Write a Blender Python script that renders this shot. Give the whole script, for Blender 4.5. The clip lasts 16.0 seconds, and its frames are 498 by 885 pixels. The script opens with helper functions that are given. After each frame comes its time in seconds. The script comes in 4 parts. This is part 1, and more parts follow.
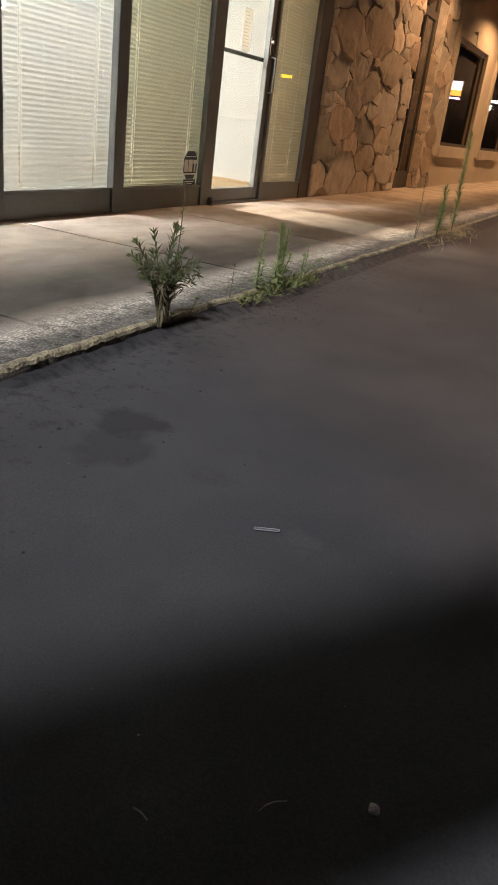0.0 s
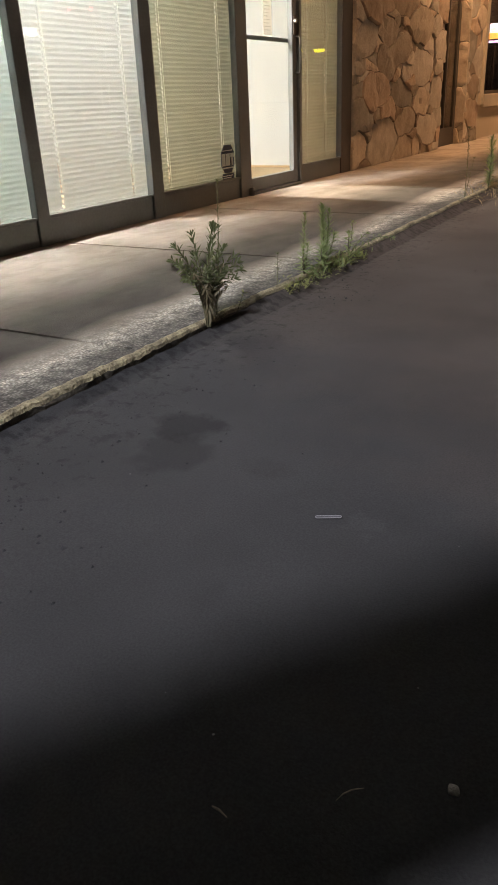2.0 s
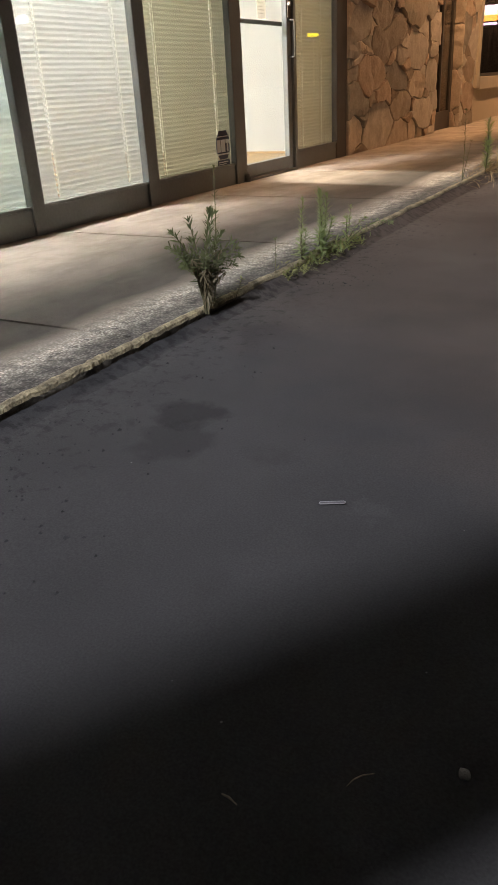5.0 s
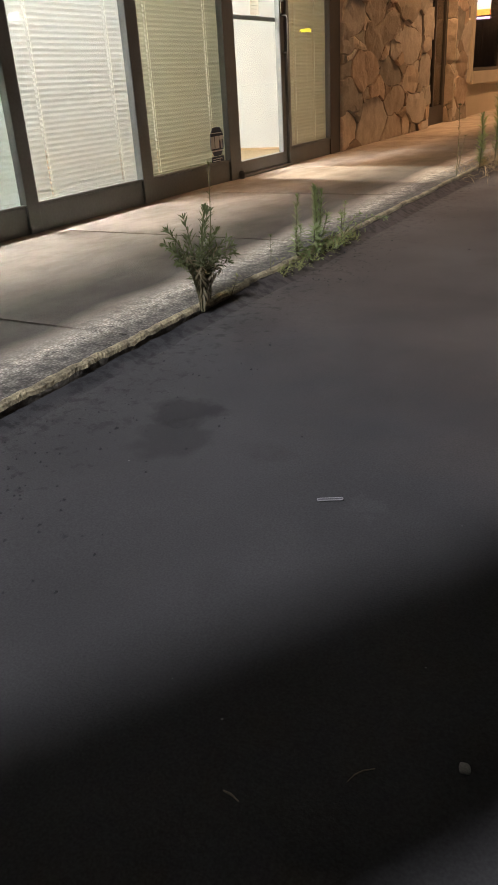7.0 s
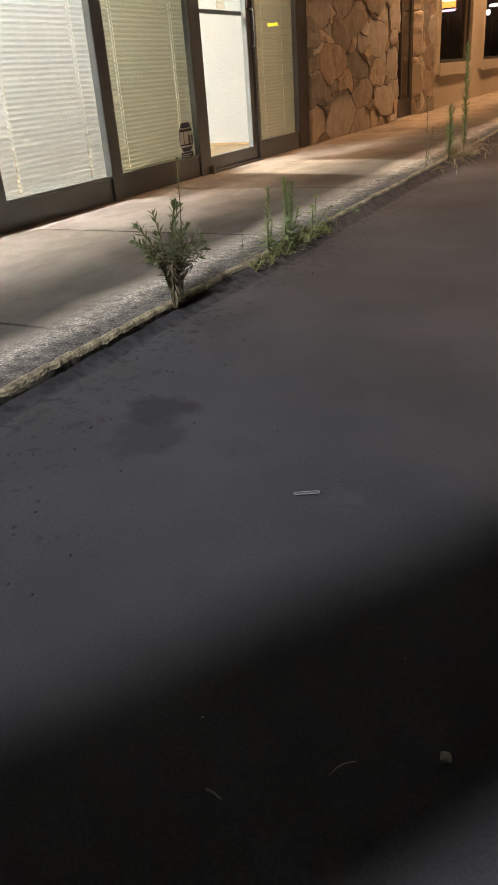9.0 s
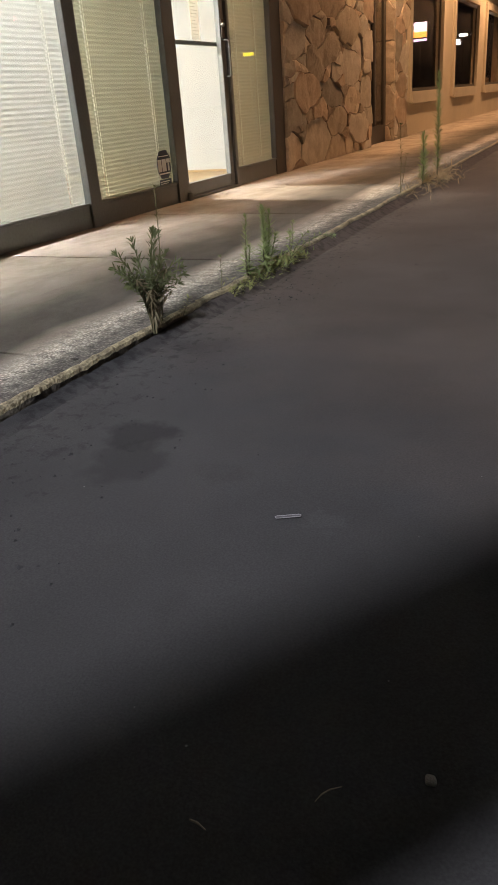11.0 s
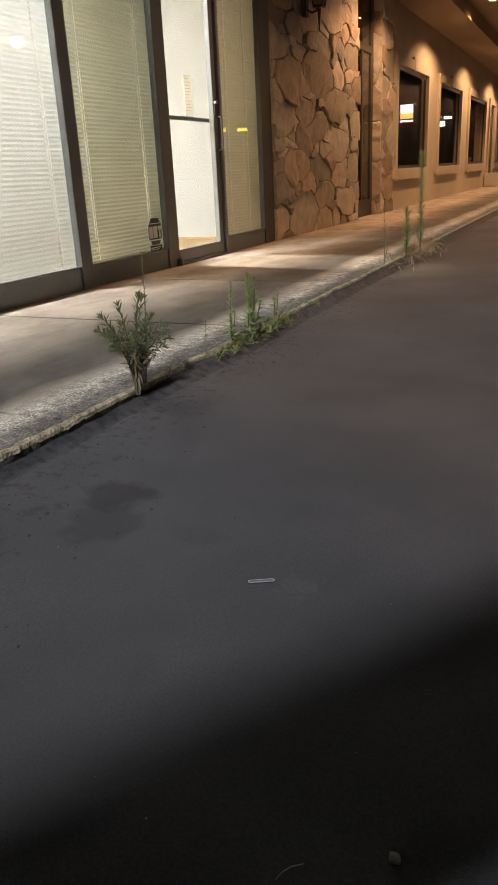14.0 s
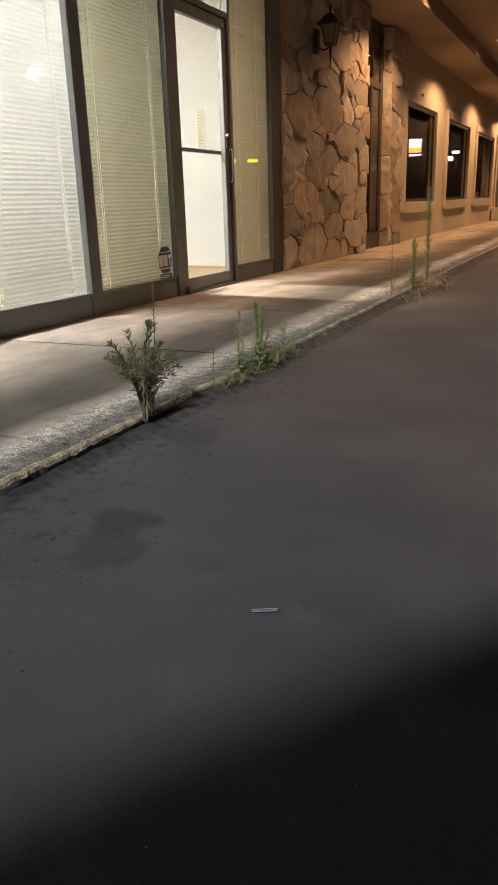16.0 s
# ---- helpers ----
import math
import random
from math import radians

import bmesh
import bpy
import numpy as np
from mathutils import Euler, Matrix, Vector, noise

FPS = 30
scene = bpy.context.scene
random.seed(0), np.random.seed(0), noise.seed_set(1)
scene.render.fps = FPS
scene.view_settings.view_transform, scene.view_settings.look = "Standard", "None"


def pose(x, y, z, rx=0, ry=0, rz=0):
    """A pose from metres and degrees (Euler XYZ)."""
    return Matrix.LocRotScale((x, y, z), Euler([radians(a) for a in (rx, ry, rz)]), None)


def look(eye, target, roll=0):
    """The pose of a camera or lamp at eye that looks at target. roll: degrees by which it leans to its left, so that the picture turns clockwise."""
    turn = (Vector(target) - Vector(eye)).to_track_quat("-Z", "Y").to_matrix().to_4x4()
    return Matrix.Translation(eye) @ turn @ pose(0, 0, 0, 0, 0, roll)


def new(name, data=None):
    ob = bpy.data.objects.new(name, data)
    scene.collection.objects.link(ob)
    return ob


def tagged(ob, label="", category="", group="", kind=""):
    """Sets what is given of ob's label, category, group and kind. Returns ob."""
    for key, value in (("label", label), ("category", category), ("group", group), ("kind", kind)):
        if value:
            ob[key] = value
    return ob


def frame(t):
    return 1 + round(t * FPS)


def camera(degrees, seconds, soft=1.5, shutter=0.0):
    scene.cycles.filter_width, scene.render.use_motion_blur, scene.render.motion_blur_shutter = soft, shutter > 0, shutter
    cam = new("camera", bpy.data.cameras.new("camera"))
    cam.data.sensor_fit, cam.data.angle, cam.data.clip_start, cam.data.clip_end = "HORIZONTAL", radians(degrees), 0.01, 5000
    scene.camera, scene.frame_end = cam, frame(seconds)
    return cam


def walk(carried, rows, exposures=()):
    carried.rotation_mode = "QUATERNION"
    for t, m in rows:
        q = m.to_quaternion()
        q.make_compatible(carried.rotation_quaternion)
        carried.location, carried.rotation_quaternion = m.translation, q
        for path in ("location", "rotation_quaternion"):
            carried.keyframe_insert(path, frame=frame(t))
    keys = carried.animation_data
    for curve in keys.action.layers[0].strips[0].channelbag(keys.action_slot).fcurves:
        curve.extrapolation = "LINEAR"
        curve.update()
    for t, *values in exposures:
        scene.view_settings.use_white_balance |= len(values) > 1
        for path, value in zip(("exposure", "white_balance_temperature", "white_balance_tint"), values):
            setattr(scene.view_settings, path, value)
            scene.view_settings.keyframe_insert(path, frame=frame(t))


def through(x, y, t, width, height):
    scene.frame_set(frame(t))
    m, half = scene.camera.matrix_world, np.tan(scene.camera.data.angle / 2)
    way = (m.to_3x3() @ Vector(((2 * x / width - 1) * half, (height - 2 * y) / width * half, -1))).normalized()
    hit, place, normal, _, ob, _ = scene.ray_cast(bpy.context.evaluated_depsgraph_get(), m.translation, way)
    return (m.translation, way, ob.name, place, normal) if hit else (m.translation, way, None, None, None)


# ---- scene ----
from mathutils import geometry

cam = camera(37.3, 16.0)
PATH = [
    (0, (-0.018, 0.239, 0.714), (-0.759, 1.916, -0.086), 7.5),
    (0.5, (0.008, 0.26, 0.716), (-0.837, 1.879, -0.1), 3.4),
    (1, (-0.014, 0.241, 0.713), (-0.907, 1.817, -0.135), 1.9),
    (1.5, (-0.01, 0.251, 0.714), (-0.924, 1.811, -0.141), -0.2),
    (2, (0.029, 0.266, 0.728), (-0.895, 1.829, -0.112), -2.5),
    (2.5, (0.022, 0.263, 0.726), (-0.912, 1.825, -0.104), -3.9),
    (3, (0.019, 0.257, 0.73), (-0.919, 1.82, -0.093), -4.3),
    (3.5, (0.023, 0.264, 0.725), (-0.911, 1.825, -0.104), -4.4),
    (4, (0.012, 0.26, 0.723), (-0.912, 1.819, -0.124), -3.8),
    (4.5, (0.018, 0.27, 0.719), (-0.898, 1.826, -0.143), -3.2),
    (7, (0.016, 0.268, 0.721), (-0.888, 1.822, -0.155), -3.6),
    (7.5, (0.028, 0.28, 0.719), (-0.859, 1.841, -0.161), -4.1),
    (8, (0.015, 0.274, 0.718), (-0.857, 1.839, -0.171), -4.3),
    (8.5, (0.017, 0.276, 0.716), (-0.842, 1.847, -0.176), -4.3),
    (11, (0.023, 0.275, 0.721), (-0.792, 1.898, -0.116), -4.5),
    (11.5, (0.041, 0.291, 0.717), (-0.745, 1.938, -0.102), -4.2),
    (12, (0.054, 0.29, 0.724), (-0.723, 1.955, -0.066), -4.2),
    (12.5, (0.053, 0.289, 0.724), (-0.714, 1.976, -0.028), -3.6),
    (13, (0.052, 0.285, 0.726), (-0.724, 1.979, -0.002), -3.2),
    (13.5, (0.042, 0.276, 0.727), (-0.746, 1.975, 0.023), -2.8),
    (14, (0.047, 0.276, 0.728), (-0.754, 1.976, 0.042), -2.8),
    (14.5, (0.054, 0.278, 0.733), (-0.746, 1.984, 0.064), -2.8),
    (15, (0.06, 0.277, 0.737), (-0.744, 1.988, 0.085), -2.6),
    (15.5, (0.047, 0.267, 0.733), (-0.76, 1.984, 0.098), -2.1),
    (16, (0.051, 0.261, 0.74), (-0.769, 1.978, 0.123), -1.8),
]
walk(cam, [(t, look(eye, target, roll)) for t, eye, target, roll in PATH])

# ---- world and large lights ----
world = bpy.data.worlds.new("night_sky")
scene.world = world
world.use_nodes = True
world.node_tree.nodes["Background"].inputs["Color"].default_value = (0.42, 0.44, 0.52, 1)
world.node_tree.nodes["Background"].inputs["Strength"].default_value = 0.004


def lamp(name, kind, m, watts, colour, size=0.1, size_y=None, angle=None, blend=0.5):
    data = bpy.data.lights.new(name, kind)
    data.energy, data.color = watts, colour
    if kind == "AREA":
        data.shape = "RECTANGLE" if size_y else "DISK"
        data.size = size
        if size_y:
            data.size_y = size_y
    else:
        data.shadow_soft_size = size
        if angle:
            data.spot_size, data.spot_blend = radians(angle), blend
    ob = new(name, data)
    ob.matrix_world = m
    return ob


COOL, WARM, OFFICE = (0.90, 0.91, 1.0), (1.0, 0.55, 0.27), (1.0, 0.985, 0.96)
LOT = Vector((0.2, -8.0, 9.0))
lamp("lot_lamp_light", "AREA", look(LOT, (-0.3, 3.5, 0)), 2250, COOL, 0.9)
# ceiling panels of the lit office
for px, py, watts in ((-4.4, 3.2, 560), (-7.0, 3.2, 90), (-4.6, 6.1, 40)):
    lamp("office_panel_light", "AREA", pose(px, py, 2.83, 0, 0, 0), watts, OFFICE, 0.35, 1.1)
# unseen spot added deep in the office, throws the light patch through the door
PATCH_SPOT = Vector((-8.0, 6.4, 2.70))
lamp("door_patch_beam", "SPOT", look(PATCH_SPOT, (-2.5, 5.92, 0.05)), 4600, (1.0, 0.90, 0.74), 0.05, angle=11.5, blend=0.7)
# flood light across the lot
lamp("flood_light", "AREA", look((25, 38, 8.3), (-2, 8, 1)), 350, (1.0, 0.72, 0.50), 0.5)
# downlights in the raised soffit; the two before the storefront are off
EDGE_CANS = [(-1.95, 10.85 + 4.25 * k) for k in range(-3, 4)]
CAN_Z = 3.30
# the one beside the door is dimmed and narrowed to limit spill on the asphalt
lamp("downlight_beam", "SPOT", pose(*EDGE_CANS[2], CAN_Z - 0.03), 125, WARM, 0.15, angle=106, blend=0.7)
for px, py in EDGE_CANS[3:]:
    lamp("downlight_beam", "SPOT", pose(px, py, CAN_Z - 0.03), 410, WARM, 0.16, angle=140, blend=0.4)


# ---- materials ----
def material(name, colour, rough=0.7, metal=0.0, vary=0.25, scale=6.0, grain=120.0, bump=0.25, depth=0.004, colour2=None, island=0.0, mix_scale=None):
    """Principled surface with a slow stain, a fine grain and a fine relief, in metres."""
    mat = bpy.data.materials.new(name)
    mat.use_nodes = True
    nt = mat.node_tree
    n, l = nt.nodes, nt.links
    b = n["Principled BSDF"]
    b.inputs["Roughness"].default_value, b.inputs["Metallic"].default_value = rough, metal
    geo = n.new("ShaderNodeNewGeometry")
    slow, fine = n.new("ShaderNodeTexNoise"), n.new("ShaderNodeTexNoise")
    slow.inputs["Scale"].default_value, slow.inputs["Detail"].default_value = mix_scale or scale, 5
    fine.inputs["Scale"].default_value, fine.inputs["Detail"].default_value = grain, 3
    for x in (slow, fine):
        l.new(geo.outputs["Position"], x.inputs["Vector"])
    ramp = n.new("ShaderNodeValToRGB")
    c = Vector(colour)
    d = Vector(colour2) if colour2 else c * (1 - vary)
    ramp.color_ramp.elements[0].position, ramp.color_ramp.elements[1].position = 0.32, 0.68
    ramp.color_ramp.elements[0].color, ramp.color_ramp.elements[1].color = (*d, 1), (*c, 1)
    l.new(slow.outputs["Fac"], ramp.inputs["Fac"])
    mul = n.new("ShaderNodeMixRGB")
    mul.blend_type = "MULTIPLY"
    mul.inputs["Fac"].default_value = min(1.0, vary * 1.6)
    l.new(ramp.outputs["Color"], mul.inputs["Color1"])
    gr = n.new("ShaderNodeMapRange")
    gr.inputs["From Min"].default_value, gr.inputs["From Max"].default_value = 0.3, 0.7
    gr.inputs["To Min"].default_value, gr.inputs["To Max"].default_value = 0.55, 1.25
    l.new(fine.outputs["Fac"], gr.inputs["Value"])
    l.new(gr.outputs["Result"], mul.inputs["Color2"])
    out = mul.outputs["Color"]
    if island:
        info = n.new("ShaderNodeObjectInfo")
        hsv = n.new("ShaderNodeHueSaturation")
        mr = n.new("ShaderNodeMapRange")
        mr.inputs["To Min"].default_value, mr.inputs["To Max"].default_value = 1 - island, 1 + island
        l.new(info.outputs["Random"], mr.inputs["Value"])
        l.new(mr.outputs["Result"], hsv.inputs["Value"])
        l.new(out, hsv.inputs["Color"])
        out = hsv.outputs["Color"]
    l.new(out, b.inputs["Base Color"])
    if bump:
        bp = n.new("ShaderNodeBump")
        bp.inputs["Strength"].default_value, bp.inputs["Distance"].default_value = bump, depth
        l.new(fine.outputs["Fac"], bp.inputs["Height"])
        l.new(bp.outputs["Normal"], b.inputs["Normal"])
    return mat


def glow(name, colour, strength):
    mat = bpy.data.materials.new(name)
    mat.use_nodes = True
    b = mat.node_tree.nodes["Principled BSDF"]
    b.inputs["Base Color"].default_value = (*[min(0.8, v) for v in colour], 1)
    b.inputs["Emission Color"].default_value = (*colour, 1)
    b.inputs["Emission Strength"].default_value = strength
    return mat


def glass(name, tint=(1, 1, 1), gloss=0.06):
    """A clear pane: a see-through sheet with a mirror image that grows towards grazing sight."""
    mat = bpy.data.materials.new(name)
    mat.use_nodes = True
    n, l = mat.node_tree.nodes, mat.node_tree.links
    n.remove(n["Principled BSDF"])
    clear, shine, mix = n.new("ShaderNodeBsdfTransparent"), n.new("ShaderNodeBsdfGlossy"), n.new("ShaderNodeMixShader")
    clear.inputs["Color"].default_value = (*tint, 1)
    shine.inputs["Roughness"].default_value = 0.016
    lw, p, m = n.new("ShaderNodeLayerWeight"), n.new("ShaderNodeMath"), n.new("ShaderNodeMath")
    lw.inputs["Blend"].default_value = 0.5
    p.operation, p.inputs[1].default_value = "POWER", 4.5
    m.operation, m.inputs[1].default_value, m.inputs[2].default_value = "MULTIPLY_ADD", 0.9, gloss
    l.new(lw.outputs["Facing"], p.inputs[0])
    l.new(p.outputs[0], m.inputs[0])
    l.new(m.outputs[0], mix.inputs["Fac"])
    l.new(clear.outputs[0], mix.inputs[1])
    l.new(shine.outputs[0], mix.inputs[2])
    l.new(mix.outputs[0], n["Material Output"].inputs["Surface"])
    return mat


def sheer(name, colour, through, rough=0.5, vary=0.04):
    """A thin plastic or leaf that lets some light through."""
    mat = bpy.data.materials.new(name)
    mat.use_nodes = True
    n, l = mat.node_tree.nodes, mat.node_tree.links
    b = n["Principled BSDF"]
    b.inputs["Roughness"].default_value = rough
    tr, mix = n.new("ShaderNodeBsdfTranslucent"), n.new("ShaderNodeMixShader")
    geo, tex, hsv, mr = n.new("ShaderNodeNewGeometry"), n.new("ShaderNodeTexNoise"), n.new("ShaderNodeHueSaturation"), n.new("ShaderNodeMapRange")
    tex.inputs["Scale"].default_value = 9
    l.new(geo.outputs["Position"], tex.inputs["Vector"])
    mr.inputs["To Min"].default_value, mr.inputs["To Max"].default_value = 1 - vary, 1 + vary
    l.new(tex.outputs["Fac"], mr.inputs["Value"])
    hsv.inputs["Color"].default_value = (*colour, 1)
    l.new(mr.outputs["Result"], hsv.inputs["Value"])
    l.new(hsv.outputs["Color"], b.inputs["Base Color"])
    l.new(hsv.outputs["Color"], tr.inputs["Color"])
    mix.inputs["Fac"].default_value = through
    l.new(b.outputs[0], mix.inputs[1])
    l.new(tr.outputs[0], mix.inputs[2])
    l.new(mix.outputs[0], n["Material Output"].inputs["Surface"])
    return mat


def ground_asphalt():
    mat = material("worn_asphalt", (0.067, 0.0655, 0.0665), 0.82, vary=0.3, scale=1.6, grain=260, bump=0.22, depth=0.003)
    n, l = mat.node_tree.nodes, mat.node_tree.links
    b = n["Principled BSDF"]
    b.inputs["Specular IOR Level"].default_value = 0.15
    old = b.inputs["Base Color"].links[0].from_socket
    geo = n.new("ShaderNodeNewGeometry")
    # oil stains
    blot = n.new("ShaderNodeTexNoise")
    blot.inputs["Scale"].default_value, blot.inputs["Detail"].default_value, blot.inputs["Roughness"].default_value = 2.4, 6, 0.62
    l.new(geo.outputs["Position"], blot.inputs["Vector"])
    r = n.new("ShaderNodeValToRGB")
    r.color_ramp.elements[0].position, r.color_ramp.elements[1].position = 0.60, 0.70
    r.color_ramp.elements[0].color, r.color_ramp.elements[1].color = (1, 1, 1, 1), (0.84, 0.83, 0.82, 1)
    l.new(blot.outputs["Fac"], r.inputs["Fac"])
    m = n.new("ShaderNodeMixRGB")
    m.blend_type, m.inputs["Fac"].default_value = "MULTIPLY", 1
    l.new(old, m.inputs["Color1"])
    l.new(r.outputs["Color"], m.inputs["Color2"])
    # one old oil spill, ragged at its rim
    for cx, cy, rad, low in ((-0.965, 1.64, 0.085, 0.60), (-0.91, 1.50, 0.095, 0.74), (-1.08, 1.50, 0.03, 0.75), (-1.02, 1.30, 0.022, 0.8), (-0.39, 1.385, 0.04, 1.16)):
        warp, dist = n.new("ShaderNodeMixRGB"), n.new("ShaderNodeVectorMath")
        wn = n.new("ShaderNodeTexNoise")
        wn.inputs["Scale"].default_value, wn.inputs["Detail"].default_value, wn.inputs["Roughness"].default_value = 11, 8, 0.7
        l.new(geo.outputs["Position"], wn.inputs["Vector"])
        warp.blend_type, warp.inputs["Fac"].default_value = "ADD", 0.20
        l.new(geo.outputs["Position"], warp.inputs["Color1"])
        l.new(wn.outputs["Color"], warp.inputs["Color2"])
        dist.operation = "DISTANCE"
        dist.inputs[1].default_value = (cx + 0.10, cy + 0.10, 0.10)
        l.new(warp.outputs["Color"], dist.inputs[0])
        sr = n.new("ShaderNodeMapRange")
        sr.inputs["From Min"].default_value, sr.inputs["From Max"].default_value = rad * 0.75, rad * 1.2
        sr.inputs["To Min"].default_value, sr.inputs["To Max"].default_value = low, 1.0
        l.new(dist.outputs["Value"], sr.inputs["Value"])
        mo = n.new("ShaderNodeMixRGB")
        mo.blend_type, mo.inputs["Fac"].default_value = "MULTIPLY", 1
        l.new(m.outputs["Color"], mo.inputs["Color1"])
        l.new(sr.outputs["Result"], mo.inputs["Color2"])
        m = mo
    # ravelled margin: pitted dark spots where the binder has gone
    sepx, pit, edge, both = n.new("ShaderNodeSeparateXYZ"), n.new("ShaderNodeTexNoise"), n.new("ShaderNodeMapRange"), n.new("ShaderNodeMath")
    l.new(geo.outputs["Position"], sepx.inputs[0])
    pit.inputs["Scale"].default_value, pit.inputs["Detail"].default_value, pit.inputs["Roughness"].default_value = 24, 7, 0.66
    l.new(geo.outputs["Position"], pit.inputs["Vector"])
    edge.inputs["From Min"].default_value, edge.inputs["From Max"].default_value = -0.85, -1.30
    edge.inputs["To Min"].default_value, edge.inputs["To Max"].default_value = -0.10, 0.09
    l.new(sepx.outputs["X"], edge.inputs["Value"])
    both.operation = "ADD"
    l.new(pit.outputs["Fac"], both.inputs[0])
    l.new(edge.outputs["Result"], both.inputs[1])
    pr = n.new("ShaderNodeMapRange")
    pr.inputs["From Min"].default_value, pr.inputs["From Max"].default_value = 0.57, 0.68
    pr.inputs["To Min"].default_value, pr.inputs["To Max"].default_value = 1.0, 0.58
    l.new(both.outputs[0], pr.inputs["Value"])
    mo = n.new("ShaderNodeMixRGB")
    mo.blend_type, mo.inputs["Fac"].default_value = "MULTIPLY", 1
    l.new(m.outputs["Color"], mo.inputs["Color1"])
    l.new(pr.outputs["Result"], mo.inputs["Color2"])
    m = mo
    # warm lamp light painted into the asphalt farther along, with a wandering edge
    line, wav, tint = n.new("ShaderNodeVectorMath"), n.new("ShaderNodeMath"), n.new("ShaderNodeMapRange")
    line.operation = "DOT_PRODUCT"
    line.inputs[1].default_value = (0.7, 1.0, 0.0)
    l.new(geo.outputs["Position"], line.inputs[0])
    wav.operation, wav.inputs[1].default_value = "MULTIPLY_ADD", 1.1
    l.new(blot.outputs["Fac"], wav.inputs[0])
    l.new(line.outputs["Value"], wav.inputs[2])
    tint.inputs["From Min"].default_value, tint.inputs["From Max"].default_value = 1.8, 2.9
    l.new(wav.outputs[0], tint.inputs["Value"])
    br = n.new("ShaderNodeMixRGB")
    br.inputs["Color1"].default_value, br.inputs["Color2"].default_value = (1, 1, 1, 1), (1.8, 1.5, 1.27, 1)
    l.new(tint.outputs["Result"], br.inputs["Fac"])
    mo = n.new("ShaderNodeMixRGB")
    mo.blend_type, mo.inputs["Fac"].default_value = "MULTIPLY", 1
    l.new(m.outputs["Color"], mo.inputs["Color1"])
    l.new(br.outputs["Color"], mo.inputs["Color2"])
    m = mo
    # pale dust flecks
    v = n.new("ShaderNodeTexVoronoi")
    v.inputs["Scale"].default_value = 9
    l.new(geo.outputs["Position"], v.inputs["Vector"])
    r2 = n.new("ShaderNodeValToRGB")
    r2.color_ramp.elements[0].position, r2.color_ramp.elements[1].position = 0.012, 0.02
    r2.color_ramp.elements[0].color, r2.color_ramp.elements[1].color = (0.16, 0.155, 0.15, 1), (0, 0, 0, 1)
    l.new(v.outputs["Distance"], r2.inputs["Fac"])
    a = n.new("ShaderNodeMixRGB")
    a.blend_type, a.inputs["Fac"].default_value = "ADD", 1
    l.new(m.outputs["Color"], a.inputs["Color1"])
    l.new(r2.outputs["Color"], a.inputs["Color2"])
    l.new(a.outputs["Color"], b.inputs["Base Color"])
    return mat


